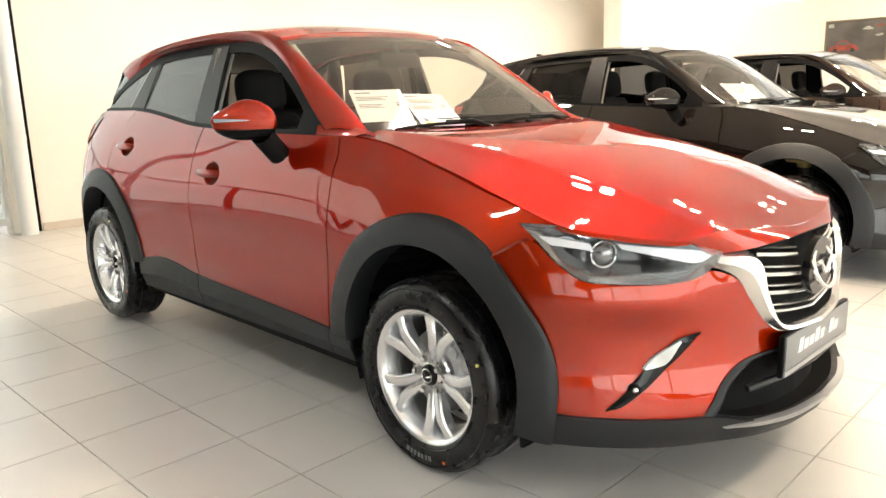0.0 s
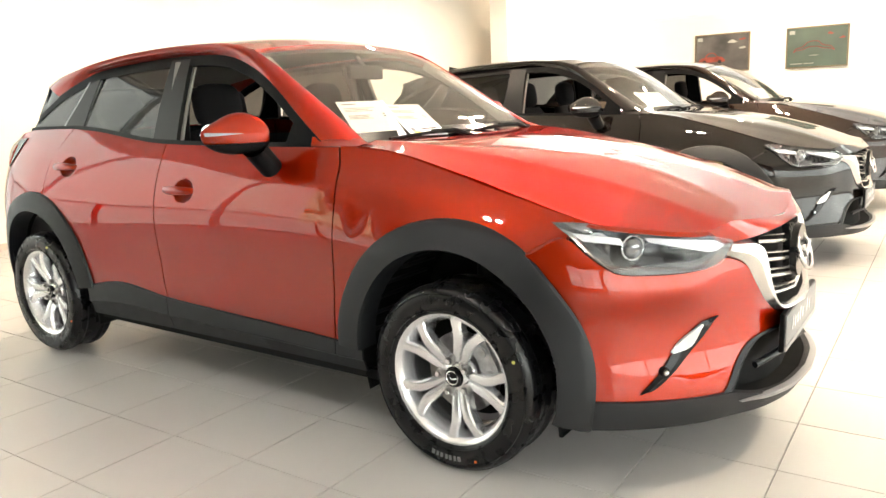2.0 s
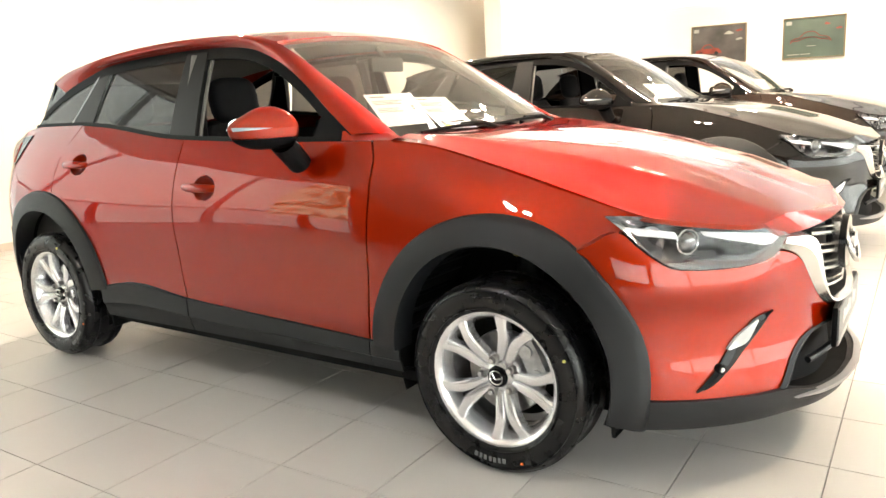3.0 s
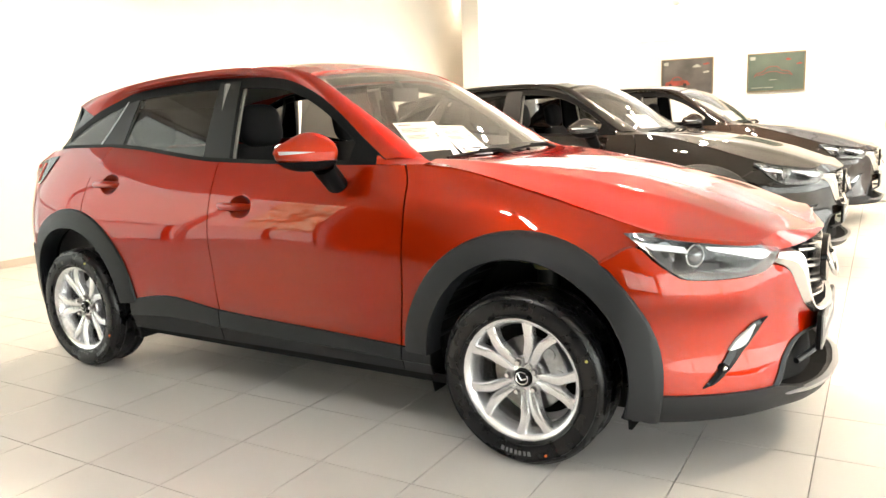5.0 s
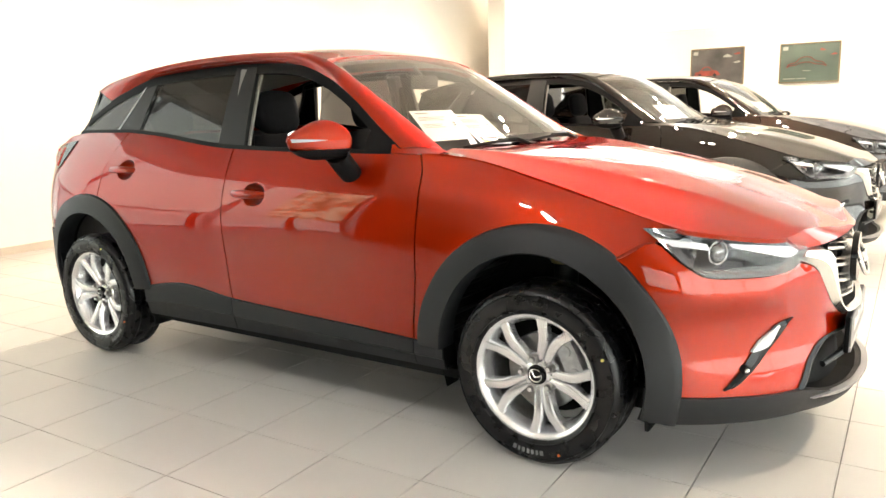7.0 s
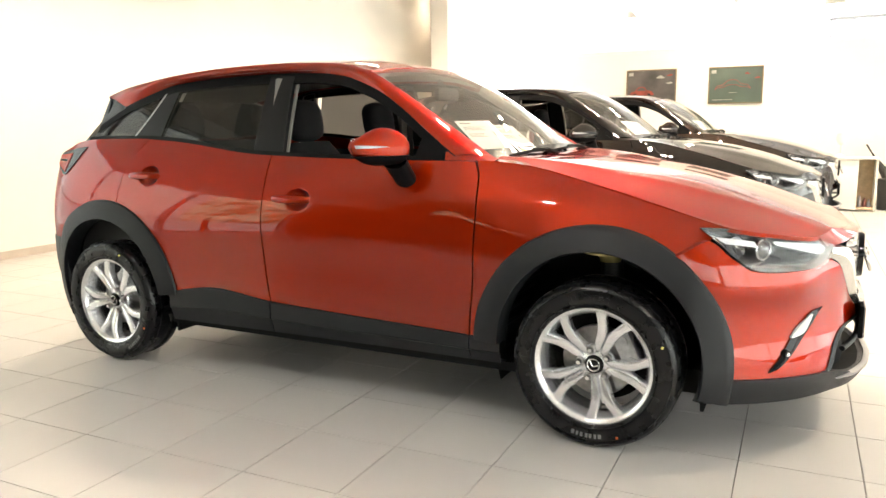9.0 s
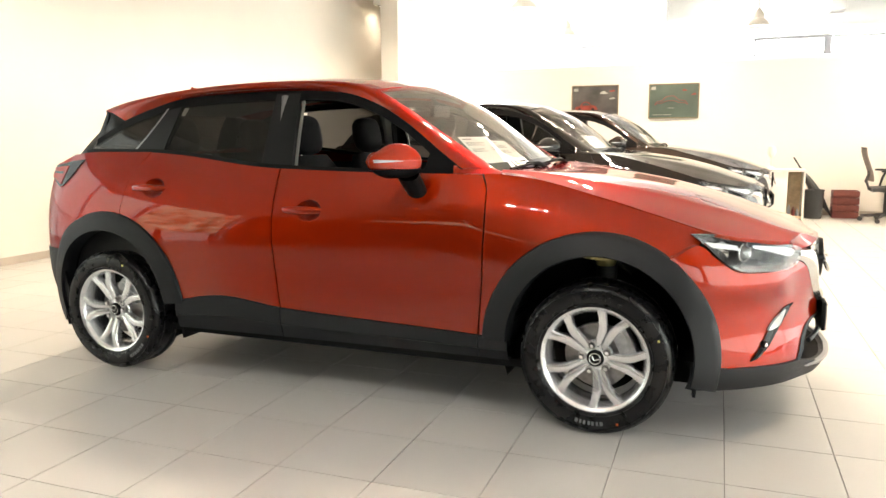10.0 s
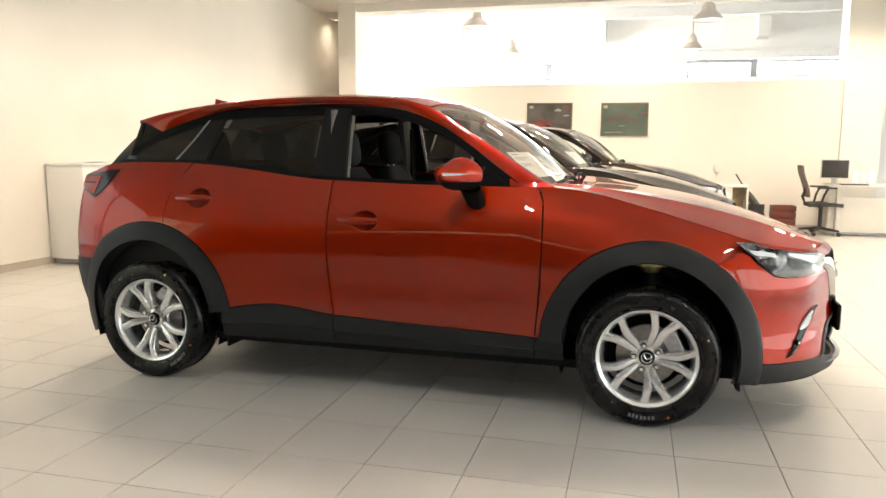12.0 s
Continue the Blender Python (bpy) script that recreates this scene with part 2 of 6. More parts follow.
def between(a, b, n, f=None):
    """Rows of points from curve a to curve b."""
    rows = []
    for i in range(n + 1):
        t = i / n
        rows.append([(f(p.lerp(q, t)) if f else p.lerp(q, t)) for p, q in zip(a, b)])
    return rows


def tube(bm, pts, r, seg=8):
    """A round bar along points."""
    pts = [Vector(p) for p in pts]
    rings = []
    for i, p in enumerate(pts):
        d = (pts[min(i + 1, len(pts) - 1)] - pts[max(i - 1, 0)]).normalized()
        q = d.to_track_quat("Z", "Y").to_matrix()
        rr = r(i / (len(pts) - 1)) if callable(r) else r
        rings.append([bm.verts.new(p + q @ Vector((rr * math.cos(2 * math.pi * k / seg), rr * math.sin(2 * math.pi * k / seg), 0))) for k in range(seg)])
    for a, b in zip(rings, rings[1:]):
        for k in range(seg):
            bm.faces.new((a[k], a[(k + 1) % seg], b[(k + 1) % seg], b[k]))
    bm.faces.new(rings[0][::-1])
    bm.faces.new(rings[-1])
    return bm


# ---- the car's shape: x forwards from the front axle, y from the middle, z up ----
FLANK_X = (-3.30, -3.1, -2.9, -2.57, -2.1, -1.5, -0.9, -0.4, 0.0, 0.2, 0.3, 0.4, 0.5, 0.62)
FLANK_Y = (0.64, 0.765, 0.815, 0.85, 0.845, 0.836, 0.834, 0.842, 0.856, 0.845, 0.822, 0.782, 0.738, 0.68)
TOP_X = (-3.1, -2.95, -2.75, -2.42, -2.23, -1.58, -0.92, -0.58, -0.45, -0.317, 0.0, 0.2, 0.443, 0.6)
TOP_Z = (1.10, 1.14, 1.155, 1.156, 1.147, 1.083, 1.069, 1.068, 1.066, 1.052, 0.972, 0.915, 0.845, 0.80)
TOP_Y = (0.635, 0.645, 0.656, 0.668, 0.675, 0.715, 0.735, 0.735, 0.72, 0.708, 0.715, 0.725, 0.722, 0.66)


def belt(x):
    return smoothed(x, TOP_X, TOP_Z)


def belt_y(x):
    return smoothed(x, TOP_X, TOP_Y)


def half_width(x, z):
    b, zt, yt = smoothed(x, FLANK_X, FLANK_Y), belt(x), belt_y(x)
    z0 = 0.68 - 0.10 * min(1, max(0, (x + 0.2) / 0.6))
    s = max(0, (z - z0) / (zt - z0))
    w = b - (b - yt) * s ** 2.0
    w -= 0.35 * max(0, 0.55 - z) ** 2
    w -= 0.010 * math.exp(-((z - 0.60) / 0.13) ** 2 - ((x + 1.1) / 0.75) ** 2)
    for hx, hz in ((-1.352, 0.888), (-2.285, 0.973)):
        r2 = ((x - hx) / 0.064) ** 2 + ((z - hz) / 0.047) ** 2
        if r2 < 1:
            w -= 0.038 * (1 - r2) ** 0.8
    w += 0.006 * math.exp(-((z - 0.93) / 0.05) ** 2) * math.exp(-((x + 0.1) / 0.7) ** 2)
    return w


def flank(x, z, out=0.0):
    return Vector((x, -half_width(x, z) - out, z))


def pane(x, z, out=0.0):
    d = max(0, z - belt(x))
    return Vector((x, -(belt_y(x) - 0.012 - 0.30 * d - 0.22 * d * d) - out, z))


NOSE_Z = (0.18, 0.24, 0.30, 0.38, 0.45, 0.54, 0.65, 0.75, 0.80, 0.86)
NOSE_X = (0.88, 0.914, 0.924, 0.909, 0.890, 0.884, 0.885, 0.868, 0.858, 0.83)
PLAN_Y = (0.0, 0.15, 0.31, 0.45, 0.52, 0.60, 0.70, 0.765, 0.80, 0.825, 0.84)
PLAN_X = (0.0, 0.012, 0.055, 0.13, 0.172, 0.232, 0.335, 0.43, 0.51, 0.60, 0.70)


def nose(y, z, out=0.0):
    a = abs(y)
    x = smoothed(z, NOSE_Z, NOSE_X) - smoothed(a, PLAN_Y, PLAN_X)
    x -= 0.95 * max(0, z - 0.72) * a ** 3
    g = min(1, max(0, (a - 0.36) / 0.22)) ** 2
    x += g * 0.018 * math.exp(-((z - 0.63) / 0.055) ** 2)
    p = Vector((x, y, z))
    if out:
        e = 0.004
        d = (smoothed(min(a + e, 0.84), PLAN_Y, PLAN_X) - smoothed(a, PLAN_Y, PLAN_X)) / e
        p += Vector((1, d * (1 if y > 0 else -1), 0)).normalized() * out
    return p


HOOD_X = (-0.50, -0.30, 0.12, 0.40, 0.65, 0.75, 0.83)
HOOD_Z = (1.070, 1.062, 1.012, 0.947, 0.862, 0.822, 0.785)


def hood_edge(x):
    """Half width and height of the bonnet's side line."""
    y = smoothed(x, (-0.45, -0.317, 0.0, 0.2, 0.443, 0.60, 0.716, 0.80, 0.83), (0.70, 0.706, 0.715, 0.725, 0.731, 0.64, 0.517, 0.28, 0.0))
    z = smoothed(x, (-0.45, -0.317, 0.0, 0.2, 0.443, 0.60, 0.716, 0.83), (1.064, 1.050, 0.972, 0.915, 0.845, 0.815, 0.797, 0.785))
    return y, z


def hood(x, y):
    yh, ze = hood_edge(x)
    yr = min(0.72, max(yh, 0.52))
    t = min(1, abs(y) / yr)
    zc = smoothed(x, HOOD_X, HOOD_Z)
    z = ze + (zc - ze) * (1 - t ** 2.6) if yh >= 0.515 else zc - (zc - 0.797) * min(1, t) ** 2.6
    s = abs(y) - (0.575 - 0.13 * (x + 0.4))
    s = math.sqrt(s * s + 0.006 ** 2) * (1 if s > 0 else -1)
    z += 0.015 * math.exp(-s / 0.055 if s > 0 else s / 0.22) * (1 - t ** 8)
    return Vector((x, y, z))


def inward(p):
    return Vector((-0.25 if p.x > 0.5 else 0.0, 1 if p.y < 0 else -1, -0.35)).normalized()


def mirror_bm(bm):
    bmesh.ops.transform(bm, matrix=Matrix.Diagonal((1, -1, 1, 1)), verts=bm.verts)
    return bm


def arc(cx, cz, r, a0, a1, n, sx=1.0):
    return [Vector((cx + r * sx * math.cos(radians(a0 + (a1 - a0) * k / n)), cz + r * math.sin(radians(a0 + (a1 - a0) * k / n)))) for k in range(n + 1)]


def v2(pts):
    return [Vector((p[0], 0, p[1])) for p in pts]


def side_panel(a, b, n, m=48, f=flank, out=0.0, sharp=False):
    """A panel of the car's side between two lines given as (x, z)."""
    ca, cb = spline(v2(a), m, sharp), spline(v2(b), m, sharp)
    return between(ca, cb, n, lambda p: f(p.x, p.z, out))

# ---- the showroom ----
WALL_X, PART_Y, CEIL = -6.10, 8.60, 3.75


def structure(name, bm, material, label="", smooth=False):
    return tagged(part(name, bm, material, None, "", smooth), label, kind="structure")


bm = bmesh.new()
box(bm, WALL_X - 0.25, WALL_X, -0.15, 10.6, 0, CEIL)
structure("wall_west", bm, PLASTER, "cream plaster wall")
bm = bmesh.new()
box(bm, WALL_X, -5.20, 10.6, 10.8, 0, CEIL)
box(bm, -5.49, -5.20, 8.95, 10.6, 0, CEIL)
structure("wall_northwest", bm, PLASTER, "cream plaster walls of the recess behind the column")
bm = bmesh.new()
box(bm, -5.49, -5.16, 8.45, 8.95, 0, CEIL)
structure("column_1", bm, PLASTER, "cream plastered column")
bm = bmesh.new()
box(bm, 2.75, 3.30, 8.55, 9.05, 0, CEIL)
structure("column_2", bm, PLASTER, "cream plastered column")
bm = bmesh.new()
box(bm, -5.16, 2.75, 8.50, 8.95, 3.60, CEIL)
structure("beam", bm, PLASTER, "cream plastered beam over the opening")
bm = bmesh.new()
box(bm, -4.15, 2.75, PART_Y, PART_Y + 0.15, 0, 2.31)
structure("wall_partition", bm, PLASTER, "cream partition wall, open above")
# ceilings
bm = bmesh.new()
box(bm, WALL_X - 0.25, 8.2, -9.0, 8.6, CEIL, CEIL + 0.2)
box(bm, WALL_X - 0.25, -5.20, 8.6, 10.8, CEIL, CEIL + 0.2)
structure("ceiling", bm, CEILM, "cream ceiling")
bm = bmesh.new()
box(bm, -9.0, 8.2, 8.6, 16.0, 5.4, 5.6)
structure("ceiling_hall", bm, WHITE, "white hall ceiling")
# floor
X0, Y0, PITCH_X, PITCH_Y, SKEW = -0.2825, -0.740, 0.3975, 0.402, radians(1.24)
bm = bmesh.new()
box(bm, -9.0, 8.2, -9.0, 16.0, -0.2, -0.006)
floor = structure("floor", bm, GROUT, "beige grey square floor tiles with dark joints")
# outer walls
bm = bmesh.new()
box(bm, -9.0, 8.2, 15.8, 16.0, 0, 3.0)
box(bm, -9.0, 8.2, 15.8, 16.0, 3.42, 5.4)
box(bm, -9.2, -9.0, 8.9, 16.0, 0, 5.4)
structure("wall_north", bm, WHITE, "white hall wall below the high windows")
bm = bmesh.new()
box(bm, 8.0, 8.2, 9.3, 16.0, 0, 5.4)
box(bm, 8.0, 8.2, -9.0, 9.3, 3.3, CEIL)
structure("wall_east", bm, WHITE, "white wall over the windows")
DARKWALL = mat("dark_grey_wall_paint", (0.075, 0.070, 0.066), 0.8, vary=0.06, scale=2, bump=0.1, bscale=120)
bm = bmesh.new()
for dims in ((WALL_X - 0.25, 8.2, 0, 0.70), (WALL_X - 0.25, 3.3, 0.70, 2.70), (7.7, 8.2, 0.70, 2.70), (WALL_X - 0.25, 8.2, 2.70, 3.15), (WALL_X - 0.25, -5.5, 3.15, 3.46), (2.4, 8.2, 3.15, 3.46), (WALL_X - 0.25, 8.2, 3.46, CEIL)):
    box(bm, dims[0], dims[1], -9.2, -9.0, dims[2], dims[3])
structure("wall_south", bm, DARKWALL, "dark grey wall with a high strip window")


# ---- the car ----
FRONT_SEAM = ((0.385, -0.505), (0.60, -0.488), (0.85, -0.482), (1.0, -0.488), (1.075, -0.515))
MID_SEAM = ((0.42, -1.510), (0.667, -1.539), (0.87, -1.550), (1.09, -1.553))
REAR_SEAM = ((0.40, -2.10), (0.60, -2.22), (0.75, -2.36), (0.843, -2.479), (1.0, -2.466), (1.152, -2.385))
DLO_X = (-2.90, -2.75, -2.62, -2.42, -2.25, -1.95, -1.66, -1.40, -1.26, -1.085, -0.91, -0.74, -0.60)
DLO_Z = (1.17, 1.255, 1.318, 1.385, 1.426, 1.445, 1.452, 1.446, 1.432, 1.38, 1.288, 1.168, 1.072)
ARCH_Z, WHEEL_Z, BASE = 0.345, 0.317, 2.57


def dlo(x):
    return smoothed(x, DLO_X, DLO_Z)


def sill_top(x):
    return smoothed(x, (-2.20, -2.146, -1.837, -1.497, -0.514, -0.40), (0.39, 0.406, 0.452, 0.416, 0.377, 0.372))


def arch_z(x, r=0.46):
    z = 0.0
    for cx in (0.0, -BASE):
        d = (x - cx) / 0.97
        if abs(d) < r:
            z = max(z, ARCH_Z + math.sqrt(r * r - d * d))
    return z


def seam(pts, z):
    return smoothed(z, [p[0] for p in pts], [p[1] for p in pts])


def quad(xl, xr, zlo, zhi, f, nu=30, nv=20, out=0.0):
    """Rows of a side panel: xl, xr as functions of height share, zlo, zhi as functions of x."""
    rows = []
    for i in range(nv + 1):
        t = i / nv
        row = []
        for k in range(nu + 1):
            a, b = xl(t), xr(t)
            x = a + (b - a) * k / nu
            lo, hi = zlo(x), zhi(x)
            row.append(f(x, lo + (hi - lo) * t, out))
        rows.append(row)
    return rows


def both(name, rows, material, car, rim=0.018, label="", turn=inward):
    """The panel on the car's right and its mirror image on the left."""
    made = []
    for s in (1, -1):
        bm = bmesh.new()
        sheet(bm, [[Vector(p) for p in r] for r in rows], rim, turn)
        if s < 0:
            mirror_bm(bm)
        made.append(part(name, bm, material, car, label))
    return made


def across(rows):
    """Rows over the right half carried on over the middle to the left half."""
    return [r + [Vector((p.x, -p.y, p.z)) for p in r[-2::-1]] for r in rows]


def y_on_nose(x, z):
    a, b = 0.0, 0.84
    for _ in range(30):
        m = (a + b) / 2
        if nose(-m, z).x > x:
            a = m
        else:
            b = m
    return a


def yz(pts, n, out=0.0):
    return [nose(p.y, p.z, out) for p in spline([(0, y, z) for y, z in pts], n)]


def wheel(parent, x, side, turn):
    """side -1: the car's right. Built with its face towards -y, then turned."""
    w = new("wheel")
    w.parent = parent
    w.matrix_local = pose(x, side * 0.745, WHEEL_Z, 0, turn, 0 if side < 0 else 180)
    R = 0.317
    prof = ((0.208, -0.080), (0.219, -0.094), (0.230, -0.103), (0.250, -0.109), (0.270, -0.110), (0.288, -0.107), (0.300, -0.101), (0.309, -0.091), (0.315, -0.076), (0.317, -0.05))
    bm = bmesh.new()
    full = list(prof) + [(R, o) for o in (-0.036, -0.034, -0.002, 0.002, 0.034, 0.036)] + [(r, -o) for r, o in prof[::-1]]
    full = [(r - (0.008 if abs(abs(o) - 0.035) < 0.0011 or abs(o) < 0.0021 else 0), o) for r, o in full]
    lathe(bm, full, 96)
    tyre = part("tyre", bm, RUBBER, w, "new black tyre with moulded side marks")
    # shoulder blocks of the tread
    bm = bmesh.new()
    for k in range(72):
        a = 2 * math.pi * k / 72
        for sgn in (-1, 1):
            m = Matrix.Rotation(-a, 4, "Y") @ Matrix.Translation((R - 0.0012, sgn * 0.067, 0)) @ Matrix.Rotation(radians(6 * sgn), 4, "Z")
            box(bm, -0.012, 0.0008, -0.013, 0.013, -0.0126, 0.0126, m=m)
    tagged(part("tread_block_rest", bm, RUBBER, tyre, smooth=False), kind="stuff")
    # raised ring and pale marks on the side
    bm = bmesh.new()
    for r in (0.236, 0.292):
        lathe(bm, ((r - 0.0012, -0.1065), (r, -0.1115), (r + 0.0012, -0.1065)), 96)
    part("sidewall_ring", bm, RUBBER, tyre)
    for a0, n, span in ((278, 7, 26), (100, 9, 34)):
        for k in range(n):
            a = radians(a0 + span * k / n)
            c, s = math.cos(a), math.sin(a)
            bm = bmesh.new()
            box(bm, -0.008, 0.008, -0.1112, -0.108, -0.0042 if k % 2 else -0.0060, 0.0042 if k % 3 else 0.0060, m=Matrix.Rotation(-a, 4, "Y") @ Matrix.Translation((0.266, 0, 0)))
            part("side_mark", bm, PLATEGREY if n == 7 else RUBBER, tyre, smooth=False)
    for ang, dot, lab in ((314, ORANGE, "small orange paint dot"), (45, YELLOW, "small yellow paint dot")):
        c, q = 0.276 * math.cos(radians(ang)), 0.276 * math.sin(radians(ang))
        bm = bmesh.new()
        cyl(bm, (c, -0.1125, q), (c, -0.105, q), 0.005, seg=10)
        part("paint_dot", bm, dot, tyre, lab)
    # rim
    bm = bmesh.new()
    lathe(bm, ((0.208, 0.09), (0.204, 0.03), (0.190, 0.0), (0.189, -0.04), (0.196, -0.055), (0.201, -0.074), (0.207, -0.086), (0.211, -0.090), (0.220, -0.097), (0.2245, -0.0975), (0.2255, -0.090), (0.216, -0.080), (0.211, -0.06)), 96)
    rim = part("rim", bm, ALLOY, w, "silver alloy rim with split spokes")
    for k in range(5):
        for s in (-1, 1):
            base = radians(90 + 72 * k)
            bm = bmesh.new()
            rows = []
            n = 20
            knots = (0.030, 0.06, 0.095, 0.125, 0.155, 0.185, 0.202, 0.212)
            d = Vector((-math.sin(base), 0, math.cos(base)))
            u = Vector((math.cos(base), 0, math.sin(base)))
            out = Vector((0, -1, 0))
            for i in range(n + 1):
                t = i / n
                r = 0.030 + (0.212 - 0.030) * t
                off = smoothed(r, knots, (0.0120, 0.0138, 0.0160, 0.0196, 0.0286, 0.0440, 0.0532, 0.0590))
                wi = smoothed(r, knots, (0.0116, 0.0130, 0.0150, 0.0172, 0.0190, 0.0200, 0.0225, 0.0270))
                wo = smoothed(r, knots, (0.0116, 0.0138, 0.0182, 0.0196, 0.0200, 0.0204, 0.0225, 0.0270))
                h = 0.052 + 0.034 * math.sin(min(1, t * 1.12) * math.pi * 0.52)
                c = u * math.sqrt(r * r - off * off) + d * (s * off)
                e = d * s
                rows.append([c + e * wo + out * (h - 0.040), c + e * wo + out * (h - 0.007), c + e * (wo * 0.78) + out * (h - 0.001), c + e * (wo * 0.1) + out * (h + 0.0015),
                             c - e * (wi * 0.72) + out * (h - 0.002), c - e * wi + out * (h - 0.009), c - e * wi + out * (h - 0.040)])
            sheet(bm, rows)
            part("spoke", bm, ALLOY, rim)
    bm = bmesh.new()
    lathe(bm, ((0.076, -0.02), (0.075, -0.042), (0.070, -0.049), (0.050, -0.056), (0.036, -0.062), (0.033, -0.060)), 48)
    part("hub", bm, ALLOY, rim)
    bm = bmesh.new()
    lathe(bm, ((0.033, -0.06), (0.032, -0.072), (0.026, -0.075), (0.0, -0.0755)), 32)
    cap = part("centre_cap", bm, GLOSSBLK, rim, "gloss black centre cap with plain silver emblem")
    bm = bmesh.new()
    lathe(bm, ((0.0225, -0.0755), (0.0245, -0.0775), (0.0225, -0.0785), (0.0205, -0.0765)), 28)
    tube(bm, [(-0.017, -0.077, 0.008), (-0.007, -0.077, -0.001), (0, -0.077, -0.006), (0.007, -0.077, -0.001), (0.017, -0.077, 0.008)], 0.0026, 6)
    part("emblem", bm, CHROME, cap)
    for k in range(5):
        a = radians(90 + 36 + 72 * k)
        c = Vector((0.0570 * math.cos(a), 0, 0.0570 * math.sin(a)))
        bm = bmesh.new()
        lathe(bm, ((0.0130, -0.045), (0.0130, -0.064), (0.0098, -0.066)), 14, at=c)
        cyl(bm, c + Vector((0, -0.05, 0)), c + Vector((0, -0.082, 0)), 0.0098, 0.0080, 6)
        part("wheel_nut", bm, CHROME, rim, smooth=False)
        bm = bmesh.new()
        lathe(bm, ((0.0100, -0.0705), (0.0125, -0.0725), (0.0148, -0.0705), (0.0150, -0.050)), 18, at=c)
        part("nut_pocket", bm, STEEL, rim)
    bm = bmesh.new()
    lathe(bm, ((0.06, -0.012), (0.136, -0.012), (0.138, -0.006), (0.138, 0.006), (0.136, 0.012), (0.06, 0.012)), 48)
    lathe(bm, ((0.0, -0.03), (0.062, -0.028), (0.068, -0.012)), 32)
    part("brake_disc", bm, STEEL, w, "grey steel brake disc")
    bm = bmesh.new()
    a = radians(((26 if x == 0 else 52) if side < 0 else 154) + turn)
    box(bm, -0.034, 0.034, -0.048, 0.03, -0.075, 0.075, bevel=0.012, m=Matrix.Rotation(-a, 4, "Y") @ Matrix.Translation((0.130, 0, 0)))
    for q in (-0.042, 0.042):
        cyl(bm, Matrix.Rotation(-a, 4, "Y") @ Vector((0.128, -0.058, q)), Matrix.Rotation(-a, 4, "Y") @ Vector((0.128, -0.02, q)), 0.022, seg=16)
    part("brake_caliper", bm, CASTGREY, w, "grey cast brake caliper")
    bm = bmesh.new()
    lathe(bm, ((0.182, 0.085), (0.10, 0.088), (0.0, 0.09)), 32)
    part("back_plate", bm, BLK, w)
    return w


def door_handle(parent, x, z):
    for s in (1, -1):
        y0 = half_width(x - 0.085, z)
        slope = (half_width(x, z + 0.04) - half_width(x, z - 0.04)) / 0.08
        lean = Matrix.Rotation(math.atan(slope), 4, "X")
        m = Matrix.Translation((x, -y0, z)) @ lean
        h = parent
        bm = bmesh.new()
        rows = []
        for i in range(17):
            t = i / 16
            px = -0.118 + 0.224 * t
            bow = math.sin(math.pi * min(1, max(0, t))) ** 0.6 if 0 < t < 1 else 0.0
            w = 0.0105 + 0.0075 * bow
            yy = 0.002 - 0.022 * bow
            rows.append([Vector((px, yy + 0.007 * (1 - math.cos(2 * math.pi * k / 12)), w * math.sin(2 * math.pi * k / 12) - 0.004 * bow)) for k in range(13)])
        sheet(bm, rows)
        bmesh.ops.transform(bm, matrix=m, verts=bm.verts)
        if s < 0:
            mirror_bm(bm)
        part("door_handle", bm, parent["paint"], h)


